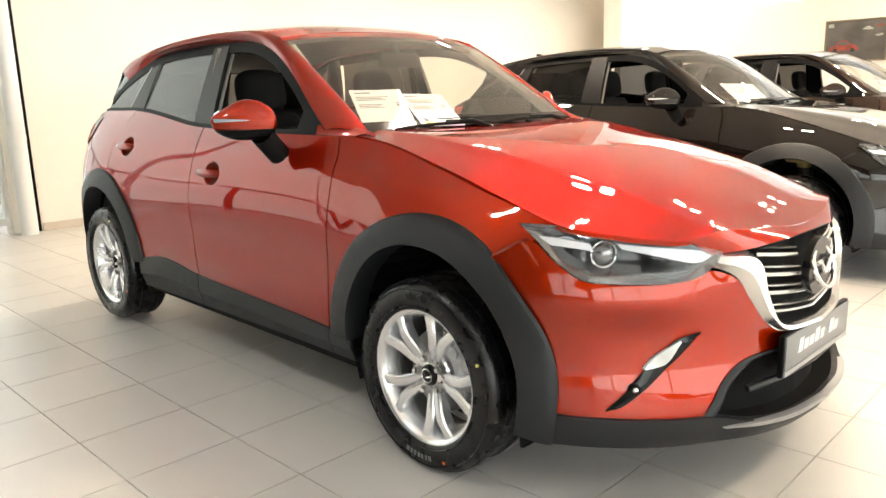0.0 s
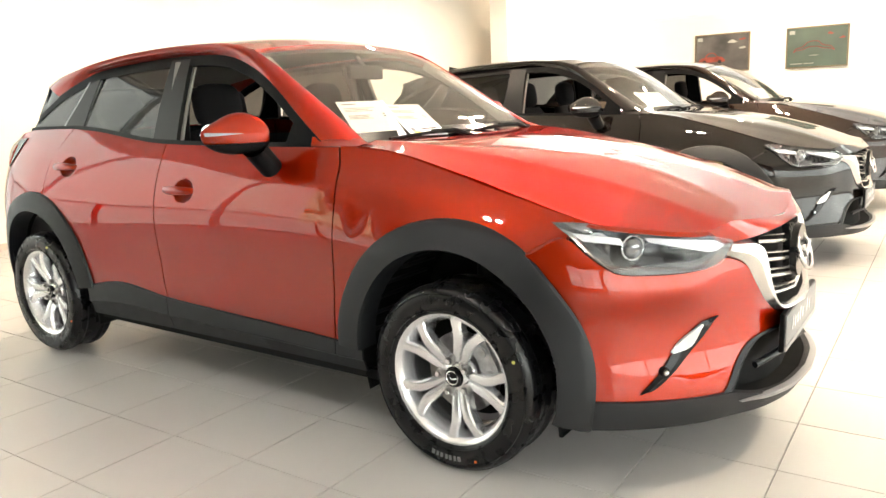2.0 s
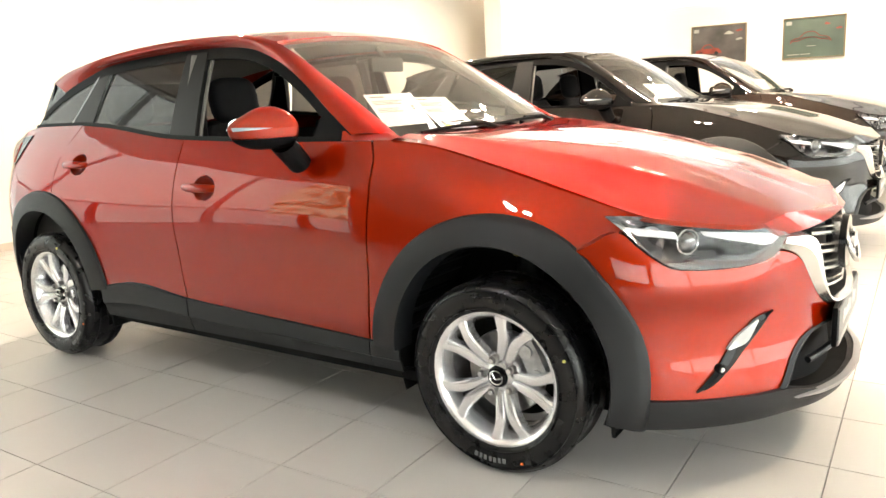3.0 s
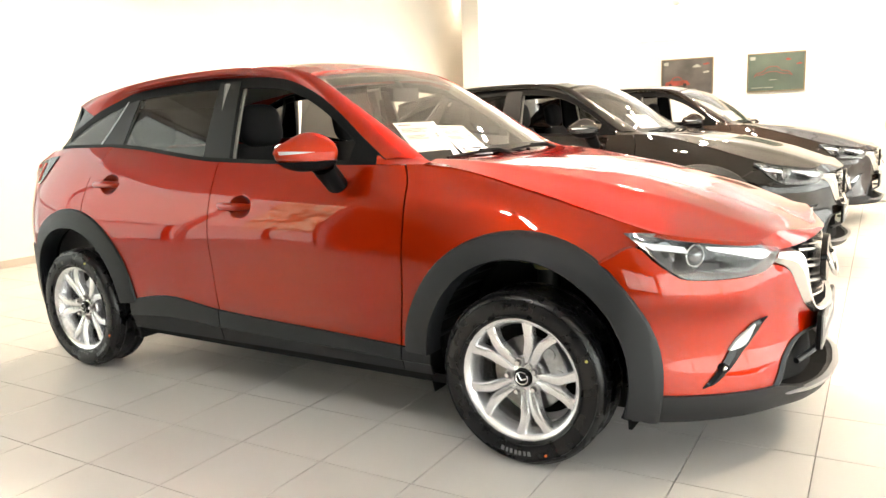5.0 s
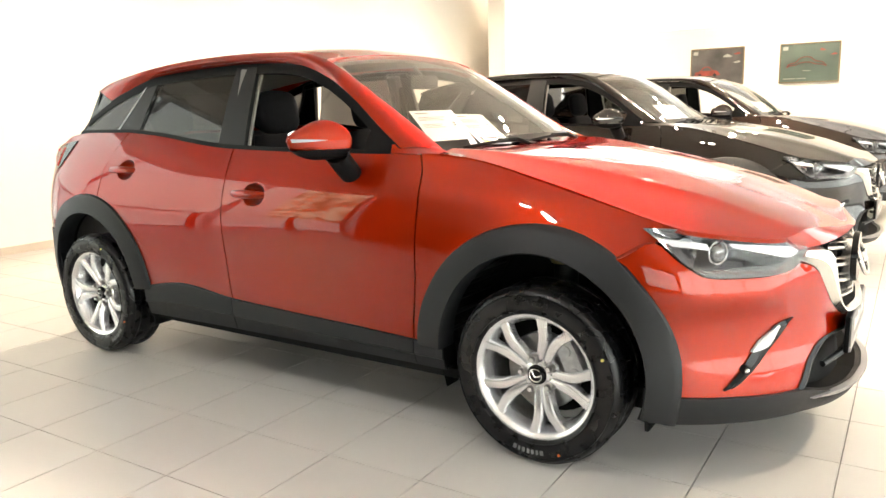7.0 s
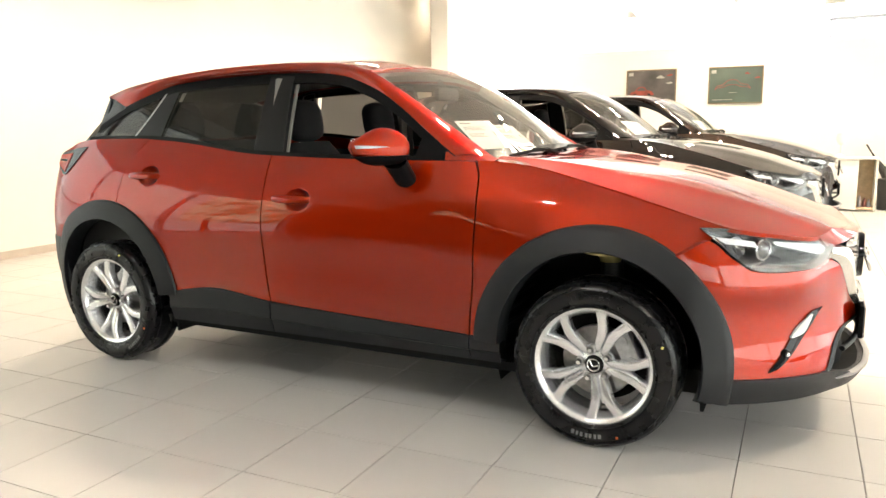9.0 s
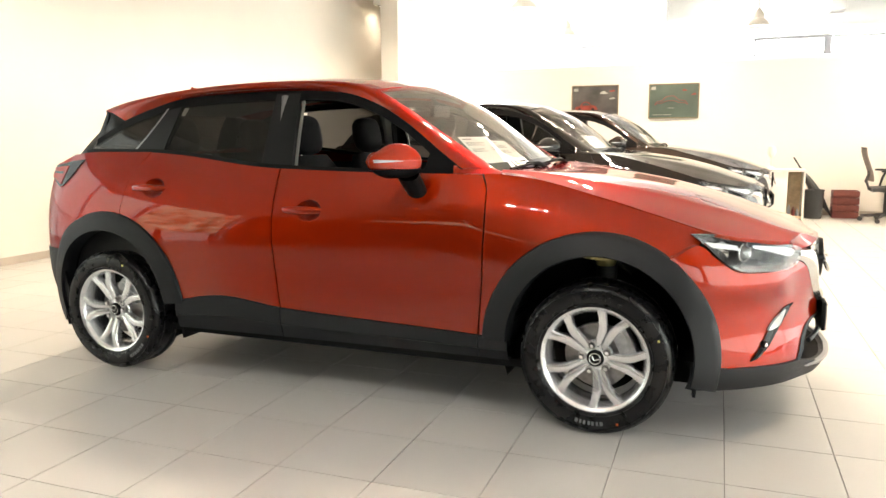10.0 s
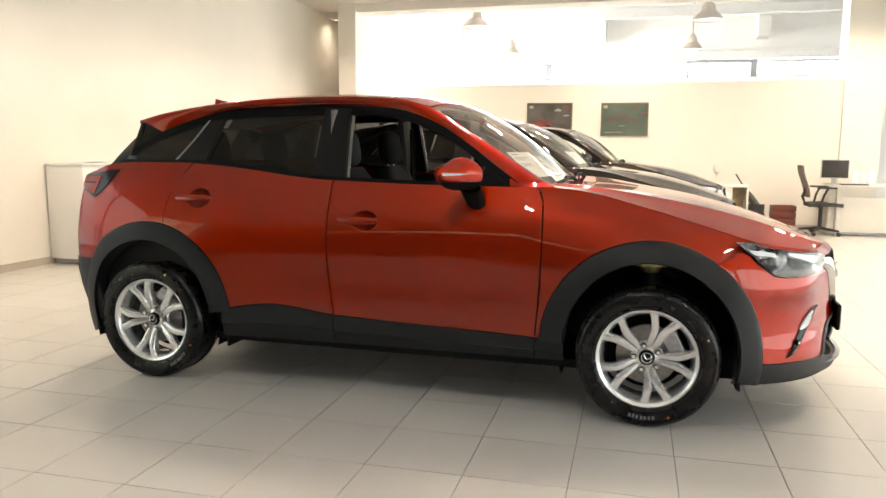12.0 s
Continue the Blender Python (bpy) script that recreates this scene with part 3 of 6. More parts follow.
def wing_mirror(car, body_paint):
    def ring(t, lo, hi, grow=0.0, n=28):
        """Section of the housing at t from its outer end (-1) to its inner end (1), between two heights in shares."""
        e = (1 - abs(t) ** 1.8) ** 0.62 if t < 0 else (1 - (0.93 * t) ** 6) ** 0.5
        e = max(e, 0.02)
        up = (0.050 + 0.026 * math.exp(-((t - 0.30) / 0.62) ** 2)) * e + grow
        dn = 0.072 * e ** 0.8 + grow
        cx = -0.858 + 0.062 * t
        pts = []
        for k in range(n + 1):
            b = math.pi * 2 * k / n
            px = math.cos(b)
            pz = math.sin(b)
            dx = (0.052 if px > 0 else 0.034) * e ** 0.7 + grow
            z = (up if pz > 0 else dn) * math.copysign(abs(pz) ** 0.9, pz)
            z = max(-0.075 + 0.150 * lo, min(-0.075 + 0.150 * hi, z))
            pts.append(Vector((cx + dx * math.copysign(abs(px) ** 0.8, px) - 0.12 * max(0, z) * 1.0, -0.922 + 0.090 * t, 1.125 + z)))
        return pts
    ts = [-1 + 2 * k / 30 for k in range(31)]
    for s in (1, -1):
        h = new("wing_mirror")
        h.parent = car

        def put(name, bm, material, label=""):
            if s < 0:
                mirror_bm(bm)
            return part(name, bm, material, h, label)
        rows = [ring(t, 0.27, 1.1) for t in ts]
        bm = bmesh.new()
        sheet(bm, rows)
        for r in (rows[0], rows[-1]):
            bm.faces.new([bm.verts.new(q) for q in r[:-1]])
        put("housing", bm, body_paint, "painted mirror housing")
        rows = [ring(t, -0.3, 0.265, 0.0015) for t in ts]
        bm = bmesh.new()
        sheet(bm, rows)
        put("lower_shell", bm, TRIMBLK, "black lower shell")
        bm = bmesh.new()
        band = []
        for i in range(17):
            t = -0.97 + 1.02 * i / 16
            q = ring(t, 0, 1.2, 0.0015, 56)
            z0, z1 = 1.126 - 0.006 * (1 - i / 16) ** 0.7, 1.126 + 0.007 * (1 - i / 16) ** 0.7
            f = [p for p in q[:15]]
            f2 = [p for p in q[42:57]]
            pick = lambda z: min(f + f2, key=lambda p: abs(p.z - z))
            a, c = pick(z0).copy(), pick(z1).copy()
            a.z, c.z = z0, z1
            band.append([a + Vector((0.0015, 0, 0)), a.lerp(c, 0.5) + Vector((0.003, 0, 0)), c + Vector((0.0015, 0, 0))])
        sheet(bm, band)
        put("indicator", bm, DULLLENS, "slim clear indicator lens")
        bm = bmesh.new()
        rows = []
        for i in range(9):
            t = i / 8
            cx, cy, cz = -0.812 + 0.016 * t, -0.868 + 0.062 * t, 1.070 - 0.078 * t
            w = 0.054 - 0.008 * t
            rows.append([Vector((cx + w * math.cos(2 * math.pi * k / 18), cy + 0.032 * math.sin(2 * math.pi * k / 18), cz + 0.030 * math.sin(2 * math.pi * k / 18) - 0.008 * math.cos(2 * math.pi * k / 18))) for k in range(19)])
        sheet(bm, rows)
        put("foot", bm, TRIMBLK, "black mirror foot")
        bm = bmesh.new()
        sheet(bm, [[Vector((-0.888 + 0.058 * t, -0.922 + 0.074 * t, 1.125 + z * 0.9 * (1 - abs(t) ** 4) ** 0.5)) for t in [-1 + k / 8 for k in range(17)]] for z in (-0.045, 0.0, 0.045)])
        put("mirror_glass", bm, CHROME)


def seat(car, x, y, rear=False):
    h = new("rear_bench" if rear else "front_seat")
    h.parent = car
    w = 0.62 if rear else 0.26

    def pad(name, pts, width, thick, r=0.05):
        bm = bmesh.new()
        cs = spline([(a, 0, b) for a, b in pts], 10)
        rows = []
        for i, p in enumerate(cs):
            d = (cs[min(i + 1, 10)] - cs[max(i - 1, 0)]).normalized()
            nrm = Vector((-d.z, 0, d.x))
            e = 0.75 + 0.25 * math.sin(math.pi * i / 10) ** 0.5 if 0 < i < 10 else 0.7
            ring = []
            for k in range(25):
                b = 2 * math.pi * k / 24
                cx, sx = math.cos(b), math.sin(b)
                ring.append(p + Vector((0, width * e * math.copysign(abs(cx) ** 0.45, cx), 0)) + nrm * thick * e * math.copysign(abs(sx) ** 0.6, sx))
            rows.append(ring)
        sheet(bm, rows)
        for r_ in (rows[0], rows[-1]):
            bm.faces.new([bm.verts.new(q) for q in r_[:-1]])
        bmesh.ops.transform(bm, matrix=Matrix.Translation((x, y, 0)), verts=bm.verts)
        part(name, bm, FABRIC, h)
    pad("cushion", ((0.42, 0.56), (0.2, 0.58), (-0.08, 0.54)), w, 0.08)
    pad("backrest", ((-0.05, 0.52), (-0.12, 0.75), (-0.20, 0.98), (-0.245, 1.12)), w * 0.95, 0.065)
    for yy in ((-0.36, 0.36) if rear else (0,)):
        bm = bmesh.new()
        bmesh.ops.create_uvsphere(bm, u_segments=20, v_segments=12, radius=1)
        for v in bm.verts:
            v.co = Vector((math.copysign(abs(v.co.x) ** 0.7, v.co.x) * 0.055, math.copysign(abs(v.co.y) ** 0.6, v.co.y) * 0.13, math.copysign(abs(v.co.z) ** 0.6, v.co.z) * 0.105))
        bmesh.ops.transform(bm, matrix=pose(x - 0.255, y + yy, 1.235, 0, -10, 0), verts=bm.verts)
        part("headrest", bm, FABRIC, h)
        for q in (-0.05, 0.05):
            bm = bmesh.new()
            cyl(bm, (x - 0.245, y + yy + q, 1.08), (x - 0.255, y + yy + q, 1.20), 0.006, seg=8)
            part("headrest_post", bm, CHROME, h)


WHEEL_PARTS = {"tyre", "rim", "spoke", "hub", "centre_cap", "emblem", "wheel_nut", "nut_pocket", "brake_disc", "brake_caliper", "back_plate", "tread_block_rest", "sidewall_ring", "side_mark", "paint_dot"}


def car_at(place, label, group, body_paint, near=True, steer=0.0):
    car = thing("parked_car", label, "car", group)
    car["paint"] = body_paint
    NU, NV = (150, 100) if near else (70, 50)
    # doors and wings
    fd = both("front_door", quad(lambda t: seam(MID_SEAM, 0.42 + 0.665 * t) + 0.003, lambda t: seam(FRONT_SEAM, 0.385 + 0.69 * t) - 0.003, sill_top, lambda x: belt(x) - 0.004, flank, NU, NV), body_paint, car)
    rd = both("rear_door", quad(lambda t: seam(REAR_SEAM, 0.843 + 0.309 * max(0, (t - 0.12) / 0.88)) + 0.003, lambda t: seam(MID_SEAM, 0.42 + 0.665 * t) - 0.003, lambda x: max(sill_top(x), arch_z(x)), lambda x: belt(x) - 0.004, flank, NU, NV), body_paint, car)
    both("front_wing", quad(lambda t: seam(FRONT_SEAM, 0.385 + 0.69 * t) + 0.003, lambda t: 0.312 + 0.086 * t ** 0.8, lambda x: max(0.375, arch_z(x)), lambda x: hood_edge(x)[1] - 0.004 if x > -0.44 else belt(x) + 0.0, flank, 56, 34), body_paint, car)
    both("rear_quarter", quad(lambda t: -3.16, lambda t: seam(REAR_SEAM, 0.843 + 0.309 * t) - 0.003 if t > 0 else -2.482, lambda x: max(arch_z(x), 0.62), lambda x: belt(x) - 0.002, flank, 40, 30), body_paint, car)
    # bonnet
    rows = []
    nx, ny = (72, 60) if near else (45, 20)
    for i in range(nx + 1):
        x = -0.47 + (0.826 + 0.47) * (i / nx)
        yh = max(0.004, hood_edge(x)[0] - 0.004)
        rows.append([hood(x, yh * (k / ny - 1)) for k in range(2 * ny + 1)])
    bm = bmesh.new()
    sheet(bm, rows, 0.015, lambda p: Vector((-0.3, 0, -1)).normalized())
    part("bonnet", bm, body_paint, car)
    # strip between bonnet and grille
    up = [hood(x, -hood_edge(x)[0]) for x in [0.722 + (0.829 - 0.722) * (k / 16) ** 0.6 for k in range(17)]]
    lo = yz(((-0.43, 0.752), (-0.311, 0.760), (-0.16, 0.772), (0.0, 0.778)), 16, 0.004)
    up[-1].y = 0
    bm = bmesh.new()
    sheet(bm, across(between(up, lo, 6, None)), 0.01, lambda p: Vector((-1, 0, -0.2)))
    part("nose_strip", bm, body_paint, car)
    # front bumper
    left_lo, left_hi = (-y_on_nose(0.452, 0.313), 0.313), (-y_on_nose(0.285, 0.735), 0.735)
    top = [left_hi, (-0.769, 0.802), (-0.751, 0.751), (-0.733, 0.711), (-0.702, 0.690), (-0.60, 0.683), (-0.50, 0.688), (-0.44, 0.708), (-0.375, 0.680), (-0.325, 0.605), (-0.275, 0.545), (-0.19, 0.495), (0.0, 0.475)]
    bot = [left_lo, (-0.76, 0.311), (-0.66, 0.306), (-0.55, 0.30), (-0.487, 0.300), (-0.452, 0.345), (-0.416, 0.393), (-0.355, 0.437), (-0.27, 0.452), (-0.12, 0.456), (0.0, 0.458)]
    st, sb = spline([(0, a, b) for a, b in top], 70), spline([(0, a, b) for a, b in bot], 70)
    rows = between(sb, st, 26)
    for r in rows:
        zz = r[0].z
        want = -y_on_nose(0.97 * math.sqrt(max(0.01, 0.462 ** 2 - (zz - ARCH_Z) ** 2)), zz)
        gap = want - r[0].y
        for k, p in enumerate(r):
            p.y += gap * max(0, 1 - k / 16) ** 2
    rows = [[nose(p.y, p.z) for p in r] for r in rows]
    bm = bmesh.new()
    sheet(bm, across(rows), 0.02, lambda p: Vector((-1, 0.3 if p.y < -0.3 else (-0.3 if p.y > 0.3 else 0), 0)).normalized())
    part("front_bumper", bm, body_paint, car)
    # lower lip
    lo_t = [(-y_on_nose(0.40, 0.318), 0.318), (-0.76, 0.314), (-0.66, 0.309), (-0.55, 0.303), (-0.455, 0.297), (-0.30, 0.262), (0.0, 0.250)]
    lo_b = [(-y_on_nose(0.38, 0.225), 0.228), (-0.76, 0.226), (-0.66, 0.222), (-0.55, 0.218), (-0.455, 0.216), (-0.30, 0.212), (0.0, 0.210)]
    rows = between(spline([(0, a, b) for a, b in lo_b], 60), spline([(0, a, b) for a, b in lo_t], 60), 8, lambda p: nose(p.y, p.z, 0.012))
    bm = bmesh.new()
    sheet(bm, across(rows), 0.03, lambda p: Vector((-1, 0.2 if p.y < -0.3 else (-0.2 if p.y > 0.3 else 0), 0.1)).normalized())
    part("lower_lip", bm, CLAD, car)
    # silver skid
    a = [nose(p.y, p.z, 0.016) for p in spline([(0, -0.43, 0.262), (0, -0.38, 0.256), (0, -0.25, 0.244), (0, 0, 0.238)], 24)]
    b = [nose(p.y, p.z, 0.022) for p in spline([(0, -0.43, 0.2635), (0, -0.36, 0.266), (0, -0.25, 0.264), (0, 0, 0.262)], 24)]
    c = [p + Vector((-0.012, 0, 0.003)) for p in b]
    bm = bmesh.new()
    sheet(bm, across([a, [p.lerp(q, 0.5) + Vector((0.004, 0, 0)) for p, q in zip(a, b)], b, c]), 0.01, lambda p: Vector((-1, 0, 0)))
    part("skid_trim", bm, SILVERP, car, "satin silver trim on the lower lip")
    # lower intake
    it = spline([(0, -0.456, 0.291), (0, -0.430, 0.335), (0, -0.40, 0.381), (0, -0.345, 0.424), (0, -0.275, 0.442), (0, 0, 0.448)], 24)
    ib = spline([(0, -0.46, 0.288), (0, -0.36, 0.268), (0, -0.2, 0.254), (0, 0, 0.248)], 24)
    bm = bmesh.new()
    sheet(bm, across(between([nose(p.y * 0.97, p.z, -0.075) for p in ib], [nose(p.y * 0.97, p.z, -0.075) for p in it], 6)))
    for q in (ib, it):
        sheet(bm, across([[nose(p.y, p.z, -0.002) for p in q], [nose(p.y * 0.97, p.z, -0.076) for p in q]]))
    part("lower_intake", bm, BLK, car, "deep black lower air intake")
    fo = yz(((-0.490, 0.298), (-0.455, 0.345), (-0.419, 0.395), (-0.357, 0.440), (-0.27, 0.455), (0, 0.460)), 24, 0.004)
    fi = [nose(p.y, p.z, 0.001) for p in it]
    bm = bmesh.new()
    sheet(bm, across([fo, [p.lerp(q, 0.5) + Vector((0.006, 0, 0)) for p, q in zip(fo, fi)], fi]))
    part("intake_frame", bm, CLAD, car)
    bm = bmesh.new()
    tube(bm, [nose(y, 0.372 - 0.022 * (abs(y) / 0.36) ** 2, -0.02) for y in [-0.345 + 0.69 * k / 24 for k in range(25)]], 0.011, 8)
    part("intake_bar", bm, CLAD, car)
    # grille
    gin = [(0.0, 0.772), (-0.16, 0.768), (-0.294, 0.752), (-0.290, 0.70), (-0.284, 0.655), (-0.256, 0.583), (-0.227, 0.540), (-0.168, 0.520), (0.0, 0.512)]
    edge = spline([(0, a, b) for a, b in gin], 60)
    bm = bmesh.new()
    rows = [[nose(p.y, p.z, 0.0) for p in edge], [nose(p.y * 0.98, 0.64 + (p.z - 0.64) * 0.98, -0.065) for p in edge], [nose(p.y * 0.5, 0.64 + (p.z - 0.64) * 0.5, -0.07) for p in edge], [nose(0, 0.64, -0.07) for p in edge]]
    for s in (1, -1):
        sheet(bm, [[Vector((p.x, s * p.y, p.z)) for p in r] for r in rows])
    grille = part("grille", bm, BLK, car, "black grille with bright slats")
    for z, thick, gap in ((0.744, 0.0026, 0.112), (0.724, 0.0052, 0.108), (0.688, 0.0026, 0.105), (0.667, 0.0052, 0.098), (0.634, 0.0028, 0), (0.613, 0.0055, 0), (0.576, 0.0028, 0), (0.556, 0.0055, 0)):
        yl = max((abs(p.y) for p in edge if p.y < -0.1 and abs(p.z - z) < 0.02), default=0.27) - 0.010
        for ya, yb in (((-yl, -gap), (gap, yl)) if gap else ((-yl, yl),)):
            bm = bmesh.new()
            rows = []
            for k in range(33):
                y = ya + (yb - ya) * k / 32
                p = nose(y, z - 0.020 + 0.034 * (abs(y) / 0.30) ** 1.2, -0.012)
                rows.append([p + Vector((dx, 0, dz * thick)) for dx, dz in ((-0.03, 0.7), (0.001, 1), (0.005, 0.0), (0.001, -1), (-0.03, -0.7))])
            sheet(bm, rows)
            part("slat", bm, SATIN, grille)
    # silver surround with wings
    outer = [(-0.446, 0.722), (-0.380, 0.690), (-0.338, 0.624), (-0.290, 0.560), (-0.243, 0.522), (-0.182, 0.500), (0.0, 0.486)]
    inner = [(-0.408, 0.757), (-0.302, 0.744), (-0.284, 0.656), (-0.256, 0.583), (-0.229, 0.540), (-0.170, 0.520), (0.0, 0.512)]
    so, si = spline([(0, a, b) for a, b in outer], 50), spline([(0, a, b) for a, b in inner], 50)
    rows = [[nose(p.y, p.z, 0.001) for p in so], [nose(p.y, p.z, 0.022) for p in [u.lerp(v, 0.35) for u, v in zip(so, si)]], [nose(p.y, p.z, 0.018) for p in [u.lerp(v, 0.8) for u, v in zip(so, si)]], [nose(p.y, p.z, -0.02) for p in si]]
    bm = bmesh.new()
    sheet(bm, across(rows))
    part("grille_surround", bm, SATIN, car, "satin silver grille surround with side wings")
    # emblem, a plain ring with a bowed bar
    bm = bmesh.new()
    cx = nose(0, 0.665, 0.014)
    cyl(bm, cx + Vector((-0.03, 0, 0)), cx + Vector((-0.010, 0, 0)), 0.092, 0.088, 32)
    part("emblem_base", bm, GLOSSBLK, car)
    bm = bmesh.new()
    ring = [cx + Vector((-0.02 * math.sin(a), 0.074 * math.cos(a), 0.060 * math.sin(a))) for a in [2 * math.pi * k / 36 for k in range(37)]]
    tube(bm, ring, 0.0075, 8)
    tube(bm, [cx + Vector((0.004, y, z)) for y, z in ((-0.068, 0.018), (-0.04, 0.02), (-0.02, 0.0), (0, -0.018), (0.02, 0.0), (0.04, 0.02), (0.068, 0.018))], 0.007, 8)
    part("emblem", bm, SATIN, car, "plain bright ring emblem")
    # plate
    pl = new("number_plate")
    pl.parent = car
    boxed("plate_holder", (0.880, 0.896, -0.266, 0.266, 0.378, 0.505), TRIMBLK, pl, 0.004)
    boxed("plate_face", (0.896, 0.901, -0.258, 0.258, 0.398, 0.499), PLATEGREY, pl, 0.001)
    boxed("plate_foot_strip", (0.896, 0.902, -0.258, 0.258, 0.381, 0.396), SILVERP, pl, 0.001)
    for k in range(7):
        bm = bmesh.new()
        y = -0.165 + 0.043 * k + (0.035 if k > 4 else 0)
        box(bm, 0.901, 0.9025, y, y + 0.029, 0.432, 0.432 + (0.042 if k in (0, 3, 5) else 0.030))
        for v in bm.verts:
            v.co.y += 0.22 * (v.co.z - 0.432)
        part("plate_bar", bm, WHITELENS, pl, smooth=False)
    # headlamps
    low = [(-0.768, 0.843), (-0.760, 0.803), (-0.748, 0.755), (-0.730, 0.714), (-0.702, 0.696), (-0.62, 0.690), (-0.53, 0.690), (-0.48, 0.699), (-0.448, 0.716), (-0.408, 0.752)]
    upp = [(-0.769, 0.848), (-0.735, 0.845), (-0.68, 0.834), (-0.62, 0.819), (-0.55, 0.803), (-0.50, 0.790), (-0.45, 0.775), (-0.406, 0.760)]
    sl, su = spline([(0, a, b) for a, b in low], 40), spline([(0, a, b) for a, b in upp], 40)
    for s in (1, -1):
        h = new("headlamp")
        h.parent = car

        def put(name, bm, material, label=""):
            if s < 0:
                mirror_bm(bm)
            return part(name, bm, material, h, label)
        bm = bmesh.new()
        sheet(bm, between(sl, su, 12, lambda p: nose(p.y, p.z, 0.018)))
        ln = put("lens", bm, LENS, "clear lens")
        ln.visible_shadow = False
        mid = [u.lerp(v, 0.5) for u, v in zip(sl, su)]
        bm = bmesh.new()
        deep = [nose(p.y, p.z, 0.004 - 0.064 * min(1, (v.z - u.z) / 0.10) ** 2) for p, u, v in zip(mid, sl, su)]
        rl, ru = [nose(p.y, p.z, 0.011) for p in sl], [nose(p.y, p.z, 0.011) for p in su]
        rows = [[p + Vector((0, 0, -0.003)) for p in [nose(q_.y, q_.z, -0.004) for q_ in sl]], rl, [p.lerp(q_, 0.5) for p, q_ in zip(rl, deep)], deep, [p.lerp(q_, 0.35) for p, q_ in zip(ru, deep)], ru]
        sheet(bm, rows)
        put("housing", bm, HOUSING, "dark grey lamp housing")
        # bright bars along the upper edge
        bm = bmesh.new()
        bu = yz(((-0.636, 0.792), (-0.524, 0.774), (-0.47, 0.766), (-0.416, 0.757)), 24, -0.002)
        bl = yz(((-0.630, 0.778), (-0.547, 0.752), (-0.472, 0.733), (-0.420, 0.752)), 24, -0.002)
        sheet(bm, [[q_ + Vector((-0.03, 0.01, -0.002)) for q_ in bl]] + between(bl, bu, 3) + [[q_ + Vector((-0.03, 0.01, 0.002)) for q_ in bu]])
        put("light_bar", bm, WHITELENS)
        bm = bmesh.new()
        bu = yz(((-0.756, 0.814), (-0.720, 0.805), (-0.684, 0.795)), 14, 0.002)
        bl = yz(((-0.746, 0.790), (-0.715, 0.783), (-0.682, 0.774)), 14, 0.0)
        sheet(bm, [[q_ + Vector((-0.03, 0.01, -0.002)) for q_ in bl]] + between(bl, bu, 3) + [[q_ + Vector((-0.03, 0.01, 0.002)) for q_ in bu]])
        put("light_blade", bm, WHITELENS)
        bm = bmesh.new()
        rows = [[nose(sl[k].lerp(su[k], f).y, sl[k].lerp(su[k], f).z, o) for k in range(13, 30)] for f, o in ((0.04, -0.004), (0.14, -0.012), (0.40, -0.05))]
        sheet(bm, rows)
        put("reflector", bm, CHROME)
        bm = bmesh.new()
        bmesh.ops.create_uvsphere(bm, u_segments=24, v_segments=14, radius=0.034, matrix=Matrix.Translation(nose(-0.667, 0.765, -0.03)))
        put("projector", bm, HOUSING)
        bm = bmesh.new()
        c0 = nose(-0.667, 0.765, -0.012)
        d0 = Vector((0.8, -0.55, 0)).normalized()
        ringp = []
        q = d0.to_track_quat("Z", "Y").to_matrix()
        tube(bm, [c0 + q @ Vector((0.036 * math.cos(a), 0.036 * math.sin(a), 0.004)) for a in [2 * math.pi * k / 28 for k in range(29)]], 0.0028, 6)
        put("projector_ring", bm, CHROME)
        for f in (0.30, 0.42, 0.54):
            bm = bmesh.new()
            rows = [[nose(sl[k].lerp(su[k], g).y, sl[k].lerp(su[k], g).z, o) for k in range(22, 36)] for g, o in ((f * 0.9, -0.040), (f * 0.9 + 0.05, -0.015), (f * 0.9 + 0.09, -0.040))]
            sheet(bm, rows)
            put("inner_fin", bm, GLOSSBLK)
        bm = bmesh.new()
        lathe(bm, ((0.044, 0.0), (0.036, -0.02), (0.020, -0.035), (0.0, -0.04)), 28, "z")
        bmesh.ops.transform(bm, matrix=Matrix.Translation(nose(-0.730, 0.770, -0.012)) @ Vector((0.75, -0.6, 0.1)).to_track_quat("Z", "Y").to_matrix().to_4x4(), verts=bm.verts)
        put("reflector_bowl", bm, CHROME)
        # front trim blade with lamp
        h = new("fog_lamp")
        h.parent = car
        A = yz(((-0.696, 0.336), (-0.656, 0.382), (-0.607, 0.445), (-0.562, 0.497), (-0.527, 0.525), (-0.472, 0.540)), 30, 0.005)
        B = yz(((-0.696, 0.333), (-0.668, 0.343), (-0.630, 0.376), (-0.580, 0.424), (-0.522, 0.481), (-0.472, 0.535)), 30, 0.005)
        bm = bmesh.new()
        m3 = [u.lerp(v, 0.5) + Vector((0.004, -0.003, 0)) for u, v in zip(A, B)]
        sheet(bm, [A, m3, B])
        put("blade", bm, GLOSSBLK, "gloss black blade")
        A2 = yz(((-0.608, 0.449), (-0.580, 0.484), (-0.522, 0.522)), 12, 0.010)
        B2 = yz(((-0.606, 0.446), (-0.558, 0.462), (-0.522, 0.518)), 12, 0.012)
        bm = bmesh.new()
        sheet(bm, between(A2, B2, 3), 0.008, lambda p: Vector((-1, 0, 0)))
        put("indicator_lens", bm, DULLLENS, "clear indicator lens")
        bm = bmesh.new()
        c0 = nose(-0.636, 0.392, 0.004)
        q = Vector((0.85, -0.5, 0)).normalized()
        cyl(bm, c0 - q * 0.01, c0 + q * 0.008, 0.017, 0.015, 24)
